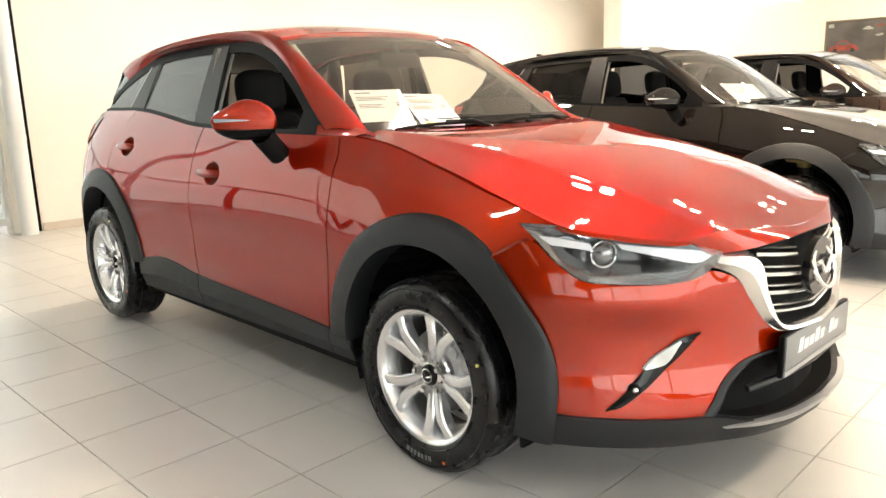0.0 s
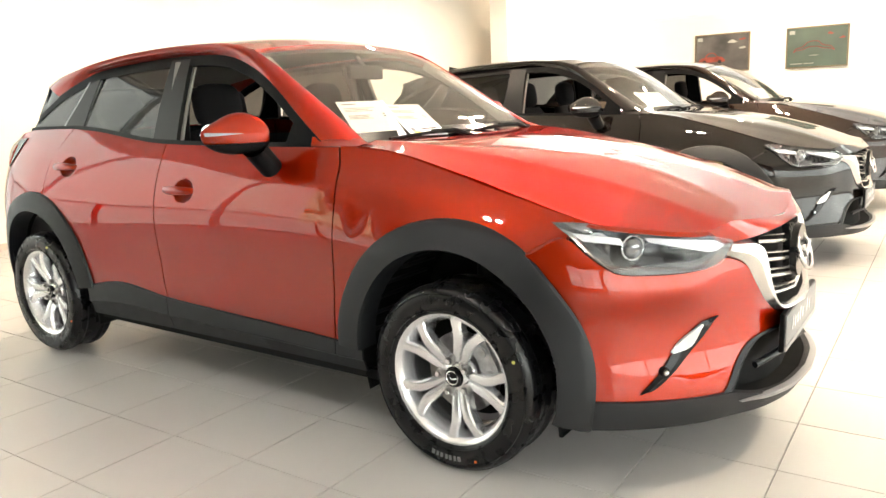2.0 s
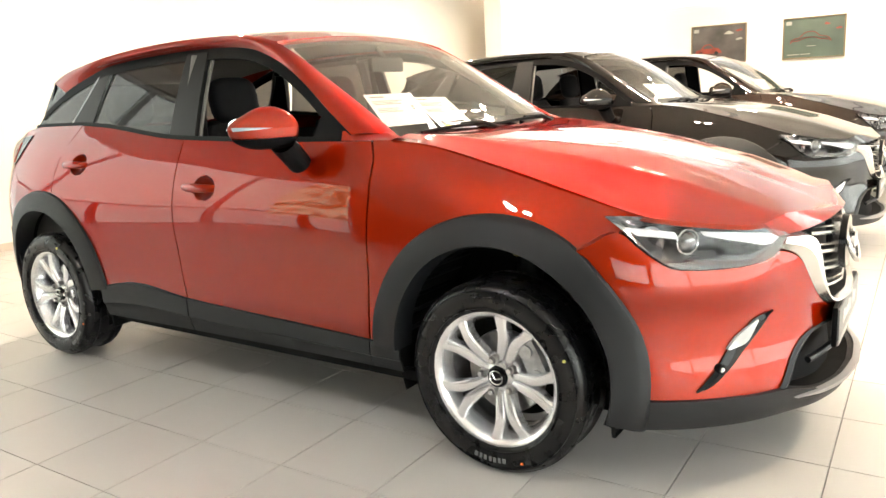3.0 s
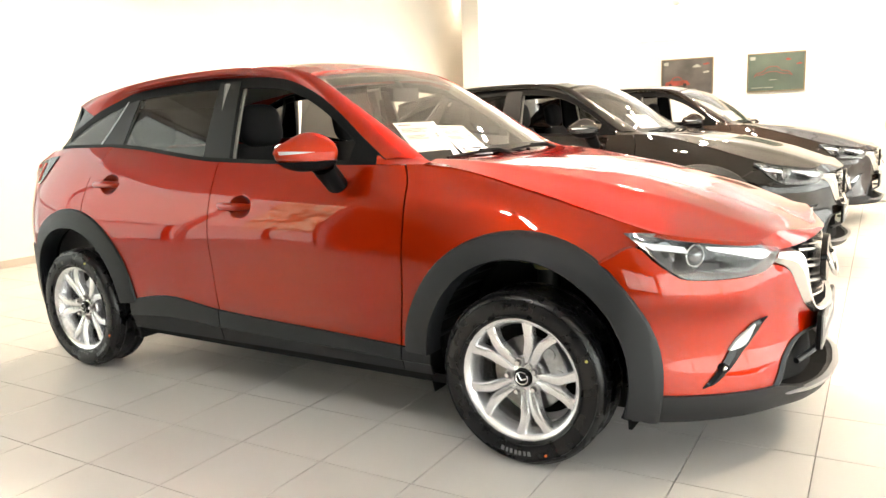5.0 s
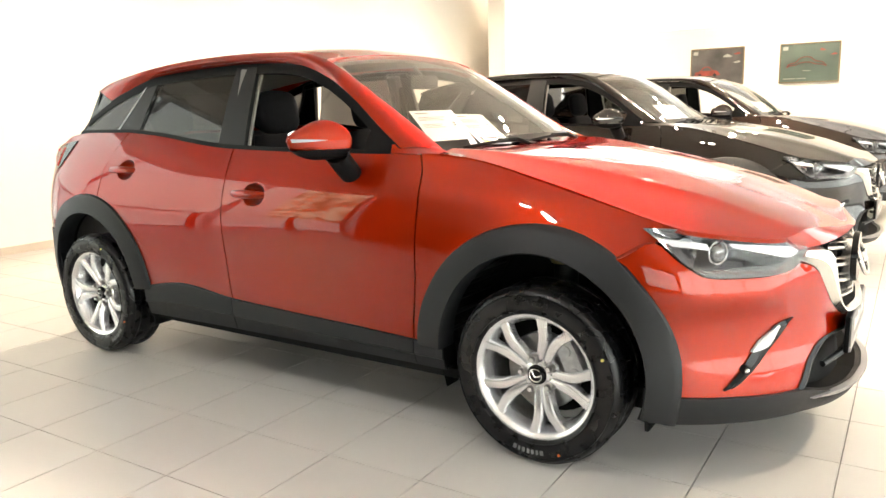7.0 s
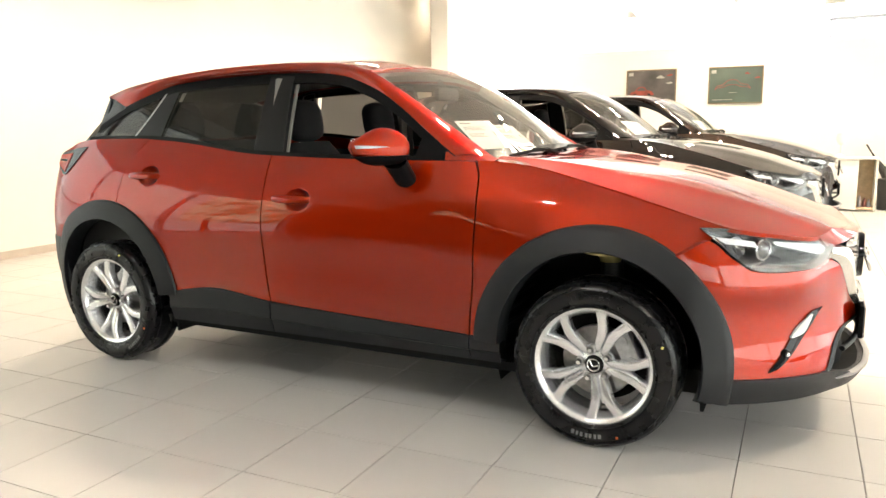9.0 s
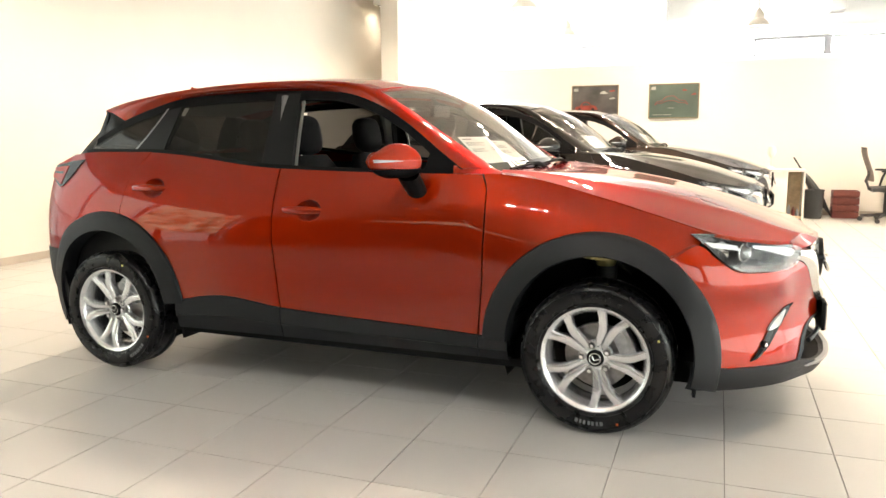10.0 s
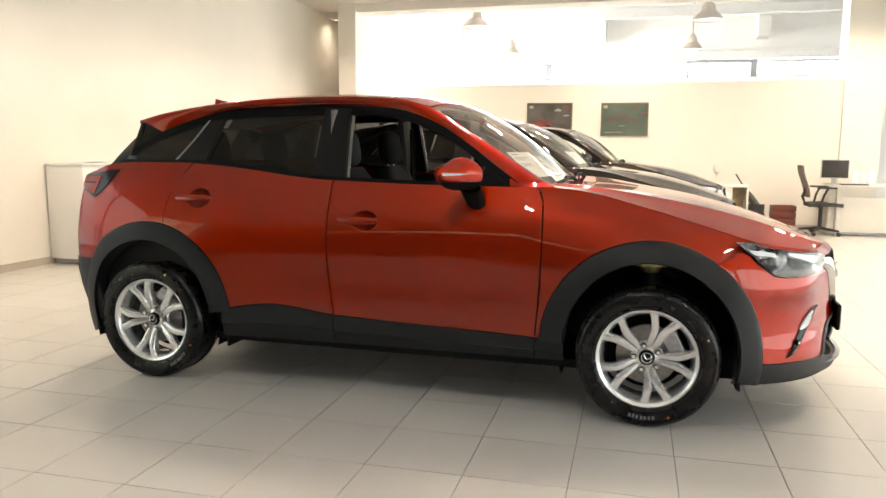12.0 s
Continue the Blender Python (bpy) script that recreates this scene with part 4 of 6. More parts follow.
        put("bezel", bm, TRIMBLK)
        bm = bmesh.new()
        bmesh.ops.create_uvsphere(bm, u_segments=16, v_segments=10, radius=0.010, matrix=Matrix.Translation(c0 + q * 0.004))
        put("bulb_lens", bm, CHROME)
    # wheel arch trims
    for cx, rz in ((0.0, 0.500), (-BASE, 0.503)):
        for s in (1, -1):
            rows = []
            a0, a1 = (-14, 178) if cx == 0 else (6, 196)
            for i in range(49):
                a = radians(a0 + (a1 - a0) * i / 48)
                col = []
                for f, o, push in ((0.0, -0.07, 1), (0.0, 0.012, 1), (0.06, 0.024, 1), (0.75, 0.020, 1), (0.96, 0.012, 1), (1.0, 0.001, 1)):
                    ri = 0.372 + 0.014 * max(0, math.cos(a) if cx == 0 else -math.cos(a))
                    rx = ri + (0.487 - ri) * f
                    rr = 0.402 + (rz - 0.402) * f
                    x, z = cx + rx * math.cos(a), ARCH_Z + rr * math.sin(a)
                    x2 = max(-3.2, x)
                    if cx == 0 and x > 0.25:
                        yy = y_on_nose(x, min(0.8, max(0.22, z)))
                        g = min(1, (x - 0.25) / 0.10)
                        w = half_width(x, z) * (1 - g) + (yy + 0.012 * g) * g
                    else:
                        w = half_width(x2, z)
                    w = max(w, 0.60)
                    col.append(Vector((x, -(w + o), z)))
                rows.append(col)
            bm = bmesh.new()
            sheet(bm, rows)
            if s < 0:
                mirror_bm(bm)
            part("arch_trim", bm, CLAD, car, "matt black plastic wheel arch trim")
    # sills
    def sill_face(x, z, out):
        return flank(x, z, out)
    for xa, xb in ((-2.135, -1.514), (-1.508, -0.506), (-0.502, -0.372)):
        rows = []
        n = 24
        for f, o in ((1.0, 0.0), (0.97, 0.008), (0.45, 0.016), (0.40, 0.010), (0.0, 0.004), (-0.02, -0.05)):
            row = []
            for k in range(n + 1):
                x = xa + (xb - xa) * k / n
                zt = sill_top(x) if x < -0.45 else 0.377
                zb = 0.268 + 0.012 * (x + 1.3) / 1.0 * 0.5
                row.append(flank(x, zb + (zt - zb) * f, o))
            rows.append(row)
        both("sill_trim", rows, CLAD, car, 0.01)
    rows = [[Vector((x, -y, z)) for x in [-2.2 + 1.9 * k / 12 for k in range(13)]] for y, z in ((0.80, 0.275), (0.79, 0.235), (0.72, 0.215))]
    both("rocker", rows, BLK, car, 0.0)
    # glasshouse
    both("belt_trim", quad(lambda t: -2.86, lambda t: -0.640, lambda x: belt(x) - 0.005, lambda x: belt(x) + 0.014, pane, 60, 2, 0.010), TRIMBLK, car, 0.01)
    both("window_top_trim", quad(lambda t: -2.80, lambda t: -0.61, lambda x: dlo(x) - 0.040, lambda x: dlo(x) + 0.004, pane, 90, 3, 0.004), TRIMBLK, car, 0.02)
    both("pillar_trim", quad(lambda t: -1.672 + 0.02 * t, lambda t: -1.492 - 0.02 * t, belt, lambda x: dlo(x) - 0.01, pane, 8, 10, 0.008), SATINBLK, car, 0.02)
    both("window_channel", quad(lambda t: -1.490 - 0.014 * t, lambda t: -1.478 - 0.014 * t, belt, lambda x: dlo(x) - 0.045, pane, 2, 10, -0.012), PILLAR, car, 0.010)
    both("corner_trim", quad(lambda t: -0.80 + 0.03 * t, lambda t: -0.612 - 0.08 * t, belt, lambda x: max(belt(x) + 0.004, dlo(x) - 0.02), pane, 10, 8, 0.002), TRIMBLK, car, 0.02)
    both("divider_trim", quad(lambda t: -2.505 + 0.18 * t, lambda t: -2.318 + 0.085 * t, belt, lambda x: dlo(x) - 0.01, pane, 8, 10, 0.003), SATINBLK, car, 0.02)
    both("divider_bright_line", quad(lambda t: -2.522 + 0.185 * t, lambda t: -2.510 + 0.185 * t, belt, lambda x: dlo(x) - 0.03, pane, 2, 10, 0.0045), SILVERP, car, 0.006)
    for ob in both("rear_door_glass", quad(lambda t: -2.30 + 0.12 * t, lambda t: -1.65 + 0.02 * t, belt, lambda x: dlo(x) - 0.02, pane, 12, 12), TINT, car, 0.0) + both("quarter_glass", quad(lambda t: -2.88 + 0.10 * t, lambda t: -2.31 + 0.10 * t, belt, lambda x: max(belt(x) + 0.001, dlo(x) - 0.01), pane, 14, 12), TINT, car, 0.0):
        ob.visible_shadow = False
    # roof side rails running down the front pillars
    railx = [(-2.80, -0.548, 1.382), (-2.70, -0.562, 1.405), (-2.57, -0.572, 1.430), (-2.22, -0.585, 1.474), (-1.885, -0.588, 1.495), (-1.567, -0.585, 1.500), (-1.27, -0.580, 1.488), (-1.12, -0.577, 1.455), (-1.0, -0.580, 1.398), (-0.80, -0.595, 1.276), (-0.60, -0.612, 1.150), (-0.47, -0.640, 1.072)]
    rail = spline(railx, 80)
    foot = [pane(x, dlo(x) + 0.004, 0.004) for x in [-2.621 + (2.621 - 0.615) * k / 80 for k in range(81)]]
    foot = spline([foot[k] for k in range(0, 81, 4)], 80)
    rows = []
    for i in range(7):
        t = i / 6
        rows.append([p.lerp(q, t) + Vector((0, -0.016, 0.010)) * math.sin(math.pi * t) for p, q in zip(foot, rail)])
    both("roof_rail", rows, body_paint, car, 0.015)
    tip, n = Vector(railx[0]), 10
    e1 = [tip.lerp(foot[0], k / n) + Vector((0, -0.003, -0.001)) for k in range(n + 1)]
    e2 = spline([(-2.785, -0.560, 1.364), (-2.762, -0.594, 1.296), pane(-2.70, 1.300, 0.004), pane(-2.621, dlo(-2.621) - 0.004, 0.005)], n)
    e3 = [pane(-2.80 + 0.18 * k / n, dlo(-2.80 + 0.18 * k / n) - 0.006, 0.005) for k in range(n + 1)]
    both("spoiler_side", [e1, e2, e3], GLOSSBLK, car, 0.0)
    # wing corner below the windscreen
    a = [flank(x, belt(x) - 0.002, 0.002) for x in [-0.650 + 0.205 * k / 10 for k in range(11)]]
    b = spline([(-0.655, -0.722, 1.100), (-0.57, -0.690, 1.097), (-0.505, -0.652, 1.090), (-0.450, -0.655, 1.072)], 10)
    c = [p + Vector((-0.020, 0.045, -0.004)) for p in b]
    both("wing_corner", between(a, b, 4) + [c], body_paint, car, 0.0)
    # roof
    rows = []
    for i in range(41):
        t = i / 40
        x = -2.80 + (2.80 - 1.09) * t
        near_ = min(rail, key=lambda p: abs(p.x - x) + (0 if p.z > 1.30 else 9))
        yr, zr = abs(near_.y), near_.z
        zr = smoothed(x, [p[0] for p in railx[:8]], [p[2] for p in railx[:8]])
        row = []
        for k in range(31):
            c = k / 15 - 1
            row.append(Vector((x + 0.045 * (1 - c * c) * max(0, t - 0.85) / 0.15 * 0.9 - 0.24 * (1 - c * c) * max(0, 0.16 - t) / 0.16, yr * c, zr + (0.042 - 0.014 * abs(t - 0.5) - 0.02 * max(0, 0.16 - t) / 0.16) * (1 - abs(c) ** 2.4))))
        rows.append(row)
    bm = bmesh.new()
    sheet(bm, rows, 0.02, lambda p: Vector((0, 0, -1)))
    part("roof_panel", bm, body_paint, car)
    front_edge = rows[-1]
    bm = bmesh.new()
    sheet(bm, [[p + Vector((0, 0, -0.035)) for p in r] for r in rows])
    part("headliner", bm, BEIGE, car)
    # aerial fin
    bm = bmesh.new()
    sheet(bm, [[Vector((-2.66 + 0.16 * u, w * 0.028 * (1 - u) ** 0.5 * (1 - h_), 1.474 + 0.035 * u + 0.062 * h_ * (1 - u) ** 1.2)) for u in [k / 8 for k in range(9)]] for w, h_ in ((-1, 0), (-0.6, 0.5), (0, 1), (0.6, 0.5), (1, 0))])
    part("aerial_fin", bm, body_paint, car)
    # windscreen
    lo_c = spline([(-0.485, -0.635, 1.070), (-0.44, -0.35, 1.062), (-0.425, 0, 1.060)], 20)
    hi_c = front_edge[:16]
    edge_r = spline([lo_c[0]] + [Vector(p) for p in railx[-2:-6:-1]] + [Vector(front_edge[0])], 24)
    rows = []
    for i, e in enumerate(edge_r):
        t = i / 24
        row = []
        mid_x = lo_c[-1].x + (front_edge[15].x + 0.02 - lo_c[-1].x) * t
        mid_z = lo_c[-1].z + (front_edge[15].z - lo_c[-1].z) * t + 0.055 * math.sin(math.pi * t)
        for k in range(25):
            c = k / 12 - 1
            f = 1 - abs(c) ** 2.2
            row.append(Vector((e.x + (mid_x - e.x) * f, abs(e.y) * c, e.z + (mid_z - e.z) * f - 0.004)))
        rows.append(row)
    bm = bmesh.new()
    sheet(bm, rows)
    ws = part("windscreen", bm, GLASS, car, "clear raked windscreen")
    ws.visible_shadow = False
    # black band round the glass
    bm = bmesh.new()
    sheet(bm, [[p + Vector((0.002, 0, 0.002)) for p in r] for r in rows[:3]])
    part("windscreen_band", bm, GLOSSBLK, car)
    bm = bmesh.new()
    sheet(bm, [[Vector((x + 0.05 * (1 - (y / 0.66) ** 2), y, z)) for y in [-0.66 + 1.32 * k / 20 for k in range(21)]] for x, z in ((-0.55, 1.045), (-0.50, 1.048), (-0.455, 1.052), (-0.45, 1.02))])
    part("scuttle", bm, BLK, car)
    for ya, yb in ((-0.52, 0.06), (0.02, 0.56)):
        w = new("wiper")
        w.parent = car
        bm = bmesh.new()
        tube(bm, [Vector((-0.452 + 0.02 * math.sin(math.pi * t), ya + (yb - ya) * t, 1.078 + 0.012 * math.sin(math.pi * t))) for t in [k / 10 for k in range(11)]], 0.007, 6)
        part("blade", bm, TRIMBLK, w)
        bm = bmesh.new()
        tube(bm, [(-0.40, ya + 0.66 * (yb - ya) + 0.1, 1.062), (-0.425, ya + 0.5 * (yb - ya) + 0.1, 1.092), (-0.445, ya + 0.45 * (yb - ya), 1.092)], 0.010, 8)
        part("arm", bm, TRIMBLK, w)
    # rear end
    rearz = (0.30, 0.45, 0.60, 0.80, 0.98, 1.06, 1.12, 1.20, 1.34, 1.37)
    rearx = (-3.12, -3.27, -3.33, -3.30, -3.25, -3.20, -3.11, -3.04, -2.90, -2.87)
    rows = []
    for z in [0.26 + (1.13 - 0.26) * i / 24 for i in range(25)]:
        xb = smoothed(z, rearz, rearx)
        w = half_width(-3.16, max(0.5, z)) if z < 1.1 else half_width(-3.16, 1.1)
        row = []
        for k in range(33):
            c = k / 16 - 1
            row.append(Vector((xb + (-3.16 + 1.1 * max(0, z - 1.05) - xb) * abs(c) ** 3.2 + 0.19 * max(0, (0.58 - z) / 0.32) ** 1.6 * abs(c) ** 3, w * c * (1 - 1.3 * max(0, z - 1.06)), z)))
        rows.append(row)
    bm = bmesh.new()
    sheet(bm, rows[9:])
    part("tailgate", bm, body_paint, car)
    bm = bmesh.new()
    sheet(bm, [[p + Vector((-0.012, 0, 0)) for p in r] for r in rows[:10]])
    part("rear_bumper", bm, CLAD, car)
    both("rear_bumper_side", quad(lambda t: -3.165 + 0.17 * (1 - t) ** 1.6, lambda t: -2.86 - 0.10 * t, lambda x: 0.29 + 0.12 * max(0, (-2.95 - x)), lambda x: 0.63, lambda x, z, o: flank(x, z, 0.006), 14, 10), CLAD, car, 0.02)
    rows = []
    for i in range(9):
        t = i / 8
        z = 1.13 + (1.365 - 1.13) * t
        xb = smoothed(z, rearz, rearx)
        w = 0.60 - 0.12 * t
        rows.append([Vector((xb + 0.10 * abs(k / 10 - 1) ** 2.5, w * (k / 10 - 1), z)) for k in range(21)])
    bm = bmesh.new()
    sheet(bm, rows)
    part("rear_glass", bm, TINT, car).visible_shadow = False
    ra = spline([pane(-2.84, belt(-2.84)), pane(-2.80, 1.22), pane(-2.76, 1.29), Vector((-2.76, -0.575, 1.36)), Vector((-2.79, -0.552, 1.378))], 14)
    rb = spline([Vector((smoothed(z, rearz, rearx) + 0.10, -(0.60 - 0.12 * (z - 1.13) / 0.235), z)) for z in (1.13, 1.19, 1.25, 1.31, 1.362)], 14)
    both("rear_side_trim", between(ra, rb, 4), TRIMBLK, car, 0.0)
    both("rear_shoulder", between([flank(x, belt(x) - 0.002) for x in [-3.16 + 0.35 * k / 12 for k in range(13)]], [Vector((-3.07 + 0.21 * k / 12, -0.52 - 0.09 * k / 12, 1.122 + 0.03 * k / 12)) for k in range(13)], 4), body_paint, car, 0.0)
    for s in (1, -1):
        t_ = new("tail_lamp")
        t_.parent = car
        for name, la, ua, out, m_, lab in (
                ("surround", [(-3.16, 1.010), (-3.087, 0.986), (-2.996, 0.966), (-2.905, 1.030), (-2.845, 1.106)], [(-3.16, 1.078), (-3.08, 1.088), (-2.98, 1.101), (-2.91, 1.108), (-2.838, 1.113)], 0.006, GLOSSBLK, "gloss black lamp surround"),
                ("lens", [(-3.16, 1.020), (-3.09, 0.999), (-3.008, 0.978)], [(-3.16, 1.066), (-3.07, 1.072), (-2.980, 1.078)], 0.010, REDLENS, "red tail lamp lens"),
                ("dark_bar", [(-3.15, 1.036), (-3.08, 1.035), (-3.02, 1.034)], [(-3.15, 1.045), (-3.08, 1.046), (-3.02, 1.046)], 0.0125, GLOSSBLK, "")):
            bm = bmesh.new()
            sheet(bm, side_panel(la, ua, 8, 24, flank, out), 0.008, inward)
            if s < 0:
                mirror_bm(bm)
            part(name, bm, m_, t_, lab)
    # underside, wheel housings and inner shell
    boxed("underbody", (-2.85, 0.42, -0.66, 0.66, 0.20, 0.30), BLK, car, 0.02)
    for cx in (0.0, -BASE):
        for s in (1, -1):
            bm = bmesh.new()
            rows = []
            for k in range(25):
                a = radians(-20 + 220 * k / 24)
                rows.append([Vector((cx + 0.405 * math.cos(a), -y, ARCH_Z + 0.43 * math.sin(a))) for y in (0.80, 0.65, 0.42)])
            sheet(bm, rows)
            bm.faces.new([bm.verts.new(r[-1]) for r in rows])
            if s < 0:
                mirror_bm(bm)
            part("wheel_housing", bm, BLK, car, "black wheel housing liner")
    bm = bmesh.new()
    tube(bm, [(0.12, -0.56, 0.66), (0.05, -0.57, 0.71), (-0.06, -0.57, 0.705)], 0.035, 10)
    cyl(bm, (0, -0.58, 0.38), (0, -0.56, 0.72), 0.045, seg=14)
    part("suspension_strut", bm, CLAD, car, "dark suspension strut")
    for s in (1, -1):
        bm = bmesh.new()
        lathe(bm, ((0.0, 0.735), (0.10, 0.735), (0.115, 0.725), (0.112, 0.712), (0.05, 0.708), (0.04, 0.675), (0.0, 0.672)), 28, "z", (0.0, -s * 0.60, 0))
        part("strut_top", bm, ZINC, car, "yellow zinc plated strut top")
        for k in range(7):
            a = radians(118 + 9 * k)
            bm = bmesh.new()
            cyl(bm, (0.398 * math.cos(a), -s * 0.79, ARCH_Z + 0.422 * math.sin(a)), (0.398 * math.cos(a), -s * 0.50, ARCH_Z + 0.422 * math.sin(a)), 0.008, seg=8)
            part("liner_rib", bm, CLAD, car)
    for x0, z0 in ((0.385, 0.245), (-2.12, 0.25)):
        both("mud_flap", [[Vector((x0, -0.82, z0 - 0.045)), Vector((x0, -0.60, z0 - 0.045))], [Vector((x0 - 0.01, -0.82, z0 + 0.10)), Vector((x0 - 0.01, -0.60, z0 + 0.10))]], BLK, car, 0.012, "", lambda p: Vector((1, 0, 0)))
    bm = bmesh.new()
    for s in (1, -1):
        sheet(bm, [[Vector((-2.95 + 2.4 * k / 10, -s * y, z)) for k in range(11)] for y, z in ((0.66, 1.06), (0.70, 0.95), (0.72, 0.6), (0.70, 0.32))])
    box(bm, -2.95, -0.40, -0.70, 0.70, 0.30, 0.34)
    box(bm, -0.62, -0.40, -0.68, 0.68, 0.32, 0.98)
    box(bm, -3.02, -2.9, -0.60, 0.60, 0.34, 1.10)
    part("inner_shell", bm, DASH, car)
    if near:
        bm = bmesh.new()
        rows = []
        for x, z in ((-0.50, 1.040), (-0.62, 1.050), (-0.80, 1.040), (-0.93, 1.01), (-0.98, 0.95), (-0.97, 0.80), (-0.90, 0.60)):
            rows.append([Vector((x, -0.68 + 1.36 * k / 24, z + (0.02 if 14 < k < 21 and x < -0.75 else 0))) for k in range(25)])
        sheet(bm, rows)
        part("dashboard", bm, DASH, car)
        bm = bmesh.new()
        ringp = [Vector((-1.10, 0.36, 0.93)) + Matrix.Rotation(radians(-24), 3, "Y") @ Vector((0, 0.185 * math.cos(a), 0.185 * math.sin(a))) for a in [2 * math.pi * k / 32 for k in range(33)]]
        tube(bm, ringp, 0.015, 8)
        cyl(bm, (-1.11, 0.36, 0.93), (-0.95, 0.36, 0.88), 0.06, 0.05, 16)
        for a in (0, math.pi, -math.pi / 2):
            tube(bm, [Vector((-1.10, 0.36, 0.93)), Vector((-1.10, 0.36, 0.93)) + Matrix.Rotation(radians(-24), 3, "Y") @ Vector((0, 0.18 * math.cos(a), 0.18 * math.sin(a)))], 0.014, 6)
        part("steering_wheel", bm, DASH, car)
    seat(car, -1.38, -0.36)
    seat(car, -1.38, 0.36)
    if near:
        seat(car, -2.20, 0.0, True)
        # rear-view mirror, grab posts and pillars inside
        bm = bmesh.new()
        box(bm, -1.02, -0.99, -0.115, 0.115, 1.325, 1.39, bevel=0.012)
        tube(bm, [(-1.0, 0, 1.37), (-1.05, 0, 1.43)], 0.012, 8)
        part("rear_view_mirror", bm, DASH, car)
        for s in (1, -1):
            bm = bmesh.new()
            tube(bm, [(-1.60, -s * 0.645, 1.06), (-1.60, -s * 0.61, 1.25), (-1.60, -s * 0.55, 1.42)], 0.04, 8)
            part("inner_pillar", bm, PILLAR, car, "grey plastic pillar lining")
            bm = bmesh.new()
            tube(bm, [(-0.56, -s * 0.64, 1.06), (-0.80, -s * 0.60, 1.235), (-1.06, -s * 0.555, 1.40)], 0.028, 8)
            part("inner_front_pillar", bm, BEIGE, car)
            bm = bmesh.new()
            tube(bm, [(-1.56, -s * 0.57, 1.36), (-1.56, -s * 0.60, 1.2), (-1.56, -s * 0.62, 0.85)], 0.02, 4)
            part("seat_belt", bm, BLK, car)
    else:
        seat(car, -2.20, 0.0, True)
    wing_mirror(car, body_paint)
    for door, x, z in ((fd, -1.385, 0.890), (rd, -2.315, 0.974)):
        door_handle(car, x, z)
    for x in (0.0, -BASE):
        for side in (-1, 1):
            wheel(car, x, side, 22 if x == 0 else -21)
    # the tail drawn in to its true length
    seen = set()
    for o in car.children_recursive:
        if o.type == "MESH" and o.data.name not in seen and o.name.split(".")[0] not in WHEEL_PARTS:
            seen.add(o.data.name)
            for v in o.data.vertices:
                if v.co.x < -2.86:
                    v.co.x = -2.86 + (v.co.x + 2.86) * 0.80
    car.matrix_world = pose(*place)
    del car["paint"]
    return car


def price_sheet(at, w, h, spots, label):
    """A printed sheet leaning against the windscreen; at: its pose."""
    sh = thing("price_sheet", label, "paper", "printed sheets behind windscreens")
    bm = bmesh.new()
    box(bm, 0, w, 0, 0.0012, 0, h)
    part("sheet", bm, PAPER, sh, smooth=False)
    for x, z, bw, bh, ink in spots:
        bm = bmesh.new()
        box(bm, x * w, (x + bw) * w, -0.0012, -0.0002, z * h, (z + bh) * h)
        part("print_bar", bm, ink, sh, smooth=False)
    sh.matrix_world = at
    return sh


SUV = "compact crossover with black trim and silver alloy wheels"
car_at((0, 0, 0), "glossy red metallic " + SUV, "parked showroom cars", RED)
car_at((-0.134, 3.28, 0), "glossy black " + SUV, "parked showroom cars", BLACKP, near=False)
car_at((0.025, 6.11, 0), "dark brown metallic " + SUV, "parked showroom cars", BROWNP, near=False)


# ---- windows and trim ----
def bar(name, dims, material, parent=None, bevel=0.004):
    return boxed(name, dims, material, parent, bevel)


FRAMEW = mat("white_window_frame", (0.72, 0.73, 0.72), 0.4, vary=0.02, scale=6)
FRAMEG = mat("grey_window_frame", (0.30, 0.30, 0.31), 0.45, vary=0.05, scale=6)
PANEG = glass("window_glass", (0.93, 0.96, 0.94))


def glazing(name, label, axis, at, a0, a1, z0, z1, n, material):
    """A row of panes in a wall along x or y."""
    w = tagged(new(name), label, "window", kind="structure")

    def b(part_name, u0, u1, za, zb, d0, d1, m):
        dims = (u0, u1, at + d0, at + d1, za, zb) if axis == "x" else (at + d0, at + d1, u0, u1, za, zb)
        return boxed(part_name, dims, m, w, 0.003)
    b("window_frame", a0, a1, z1 - 0.07, z1, -0.04, 0.04, material)
    b("window_sill", a0, a1, z0, z0 + 0.07, -0.05, 0.05, material)
    step = (a1 - a0) / n
    for k in range(n + 1):
        u = a0 + step * k
        b("mullion", max(a0, u - 0.035), min(a1, u + 0.035), z0 + 0.07, z1 - 0.07, -0.04, 0.04, material)
    for k in range(n):
        g = b("pane", a0 + step * k + 0.035, a0 + step * (k + 1) - 0.035, z0 + 0.07, z1 - 0.07, -0.005, 0.005, PANEG)
        g.visible_shadow = False
    return w


glazing("window_1", "tall daylight glazing with white frames", "y", WALL_X - 0.12, -7.0, -0.40, 0.08, 3.35, 3, FRAMEW)
glazing("window_2", "high strip window under the ceiling", "x", -9.1, -5.5, 2.4, 3.15, 3.46, 5, FRAMEG)
glazing("window_5", "wide window in the dark wall", "x", -9.1, 3.3, 7.7, 0.70, 2.70, 3, FRAMEG)
glazing("window_3", "tall showroom glazing facing the forecourt", "y", 8.1, -9.0, 9.3, 0.05, 3.3, 8, FRAMEG)
glazing("window_4", "high strip window in the hall", "x", 15.9, -9.0, 8.0, 3.0, 3.42, 5, FRAMEW)
bm = bmesh.new()
box(bm, WALL_X - 0.25, WALL_X, -9.0, -0.15, 3.35, CEIL)
box(bm, WALL_X - 0.25, WALL_X, -0.40, -0.15, 0, 3.35)
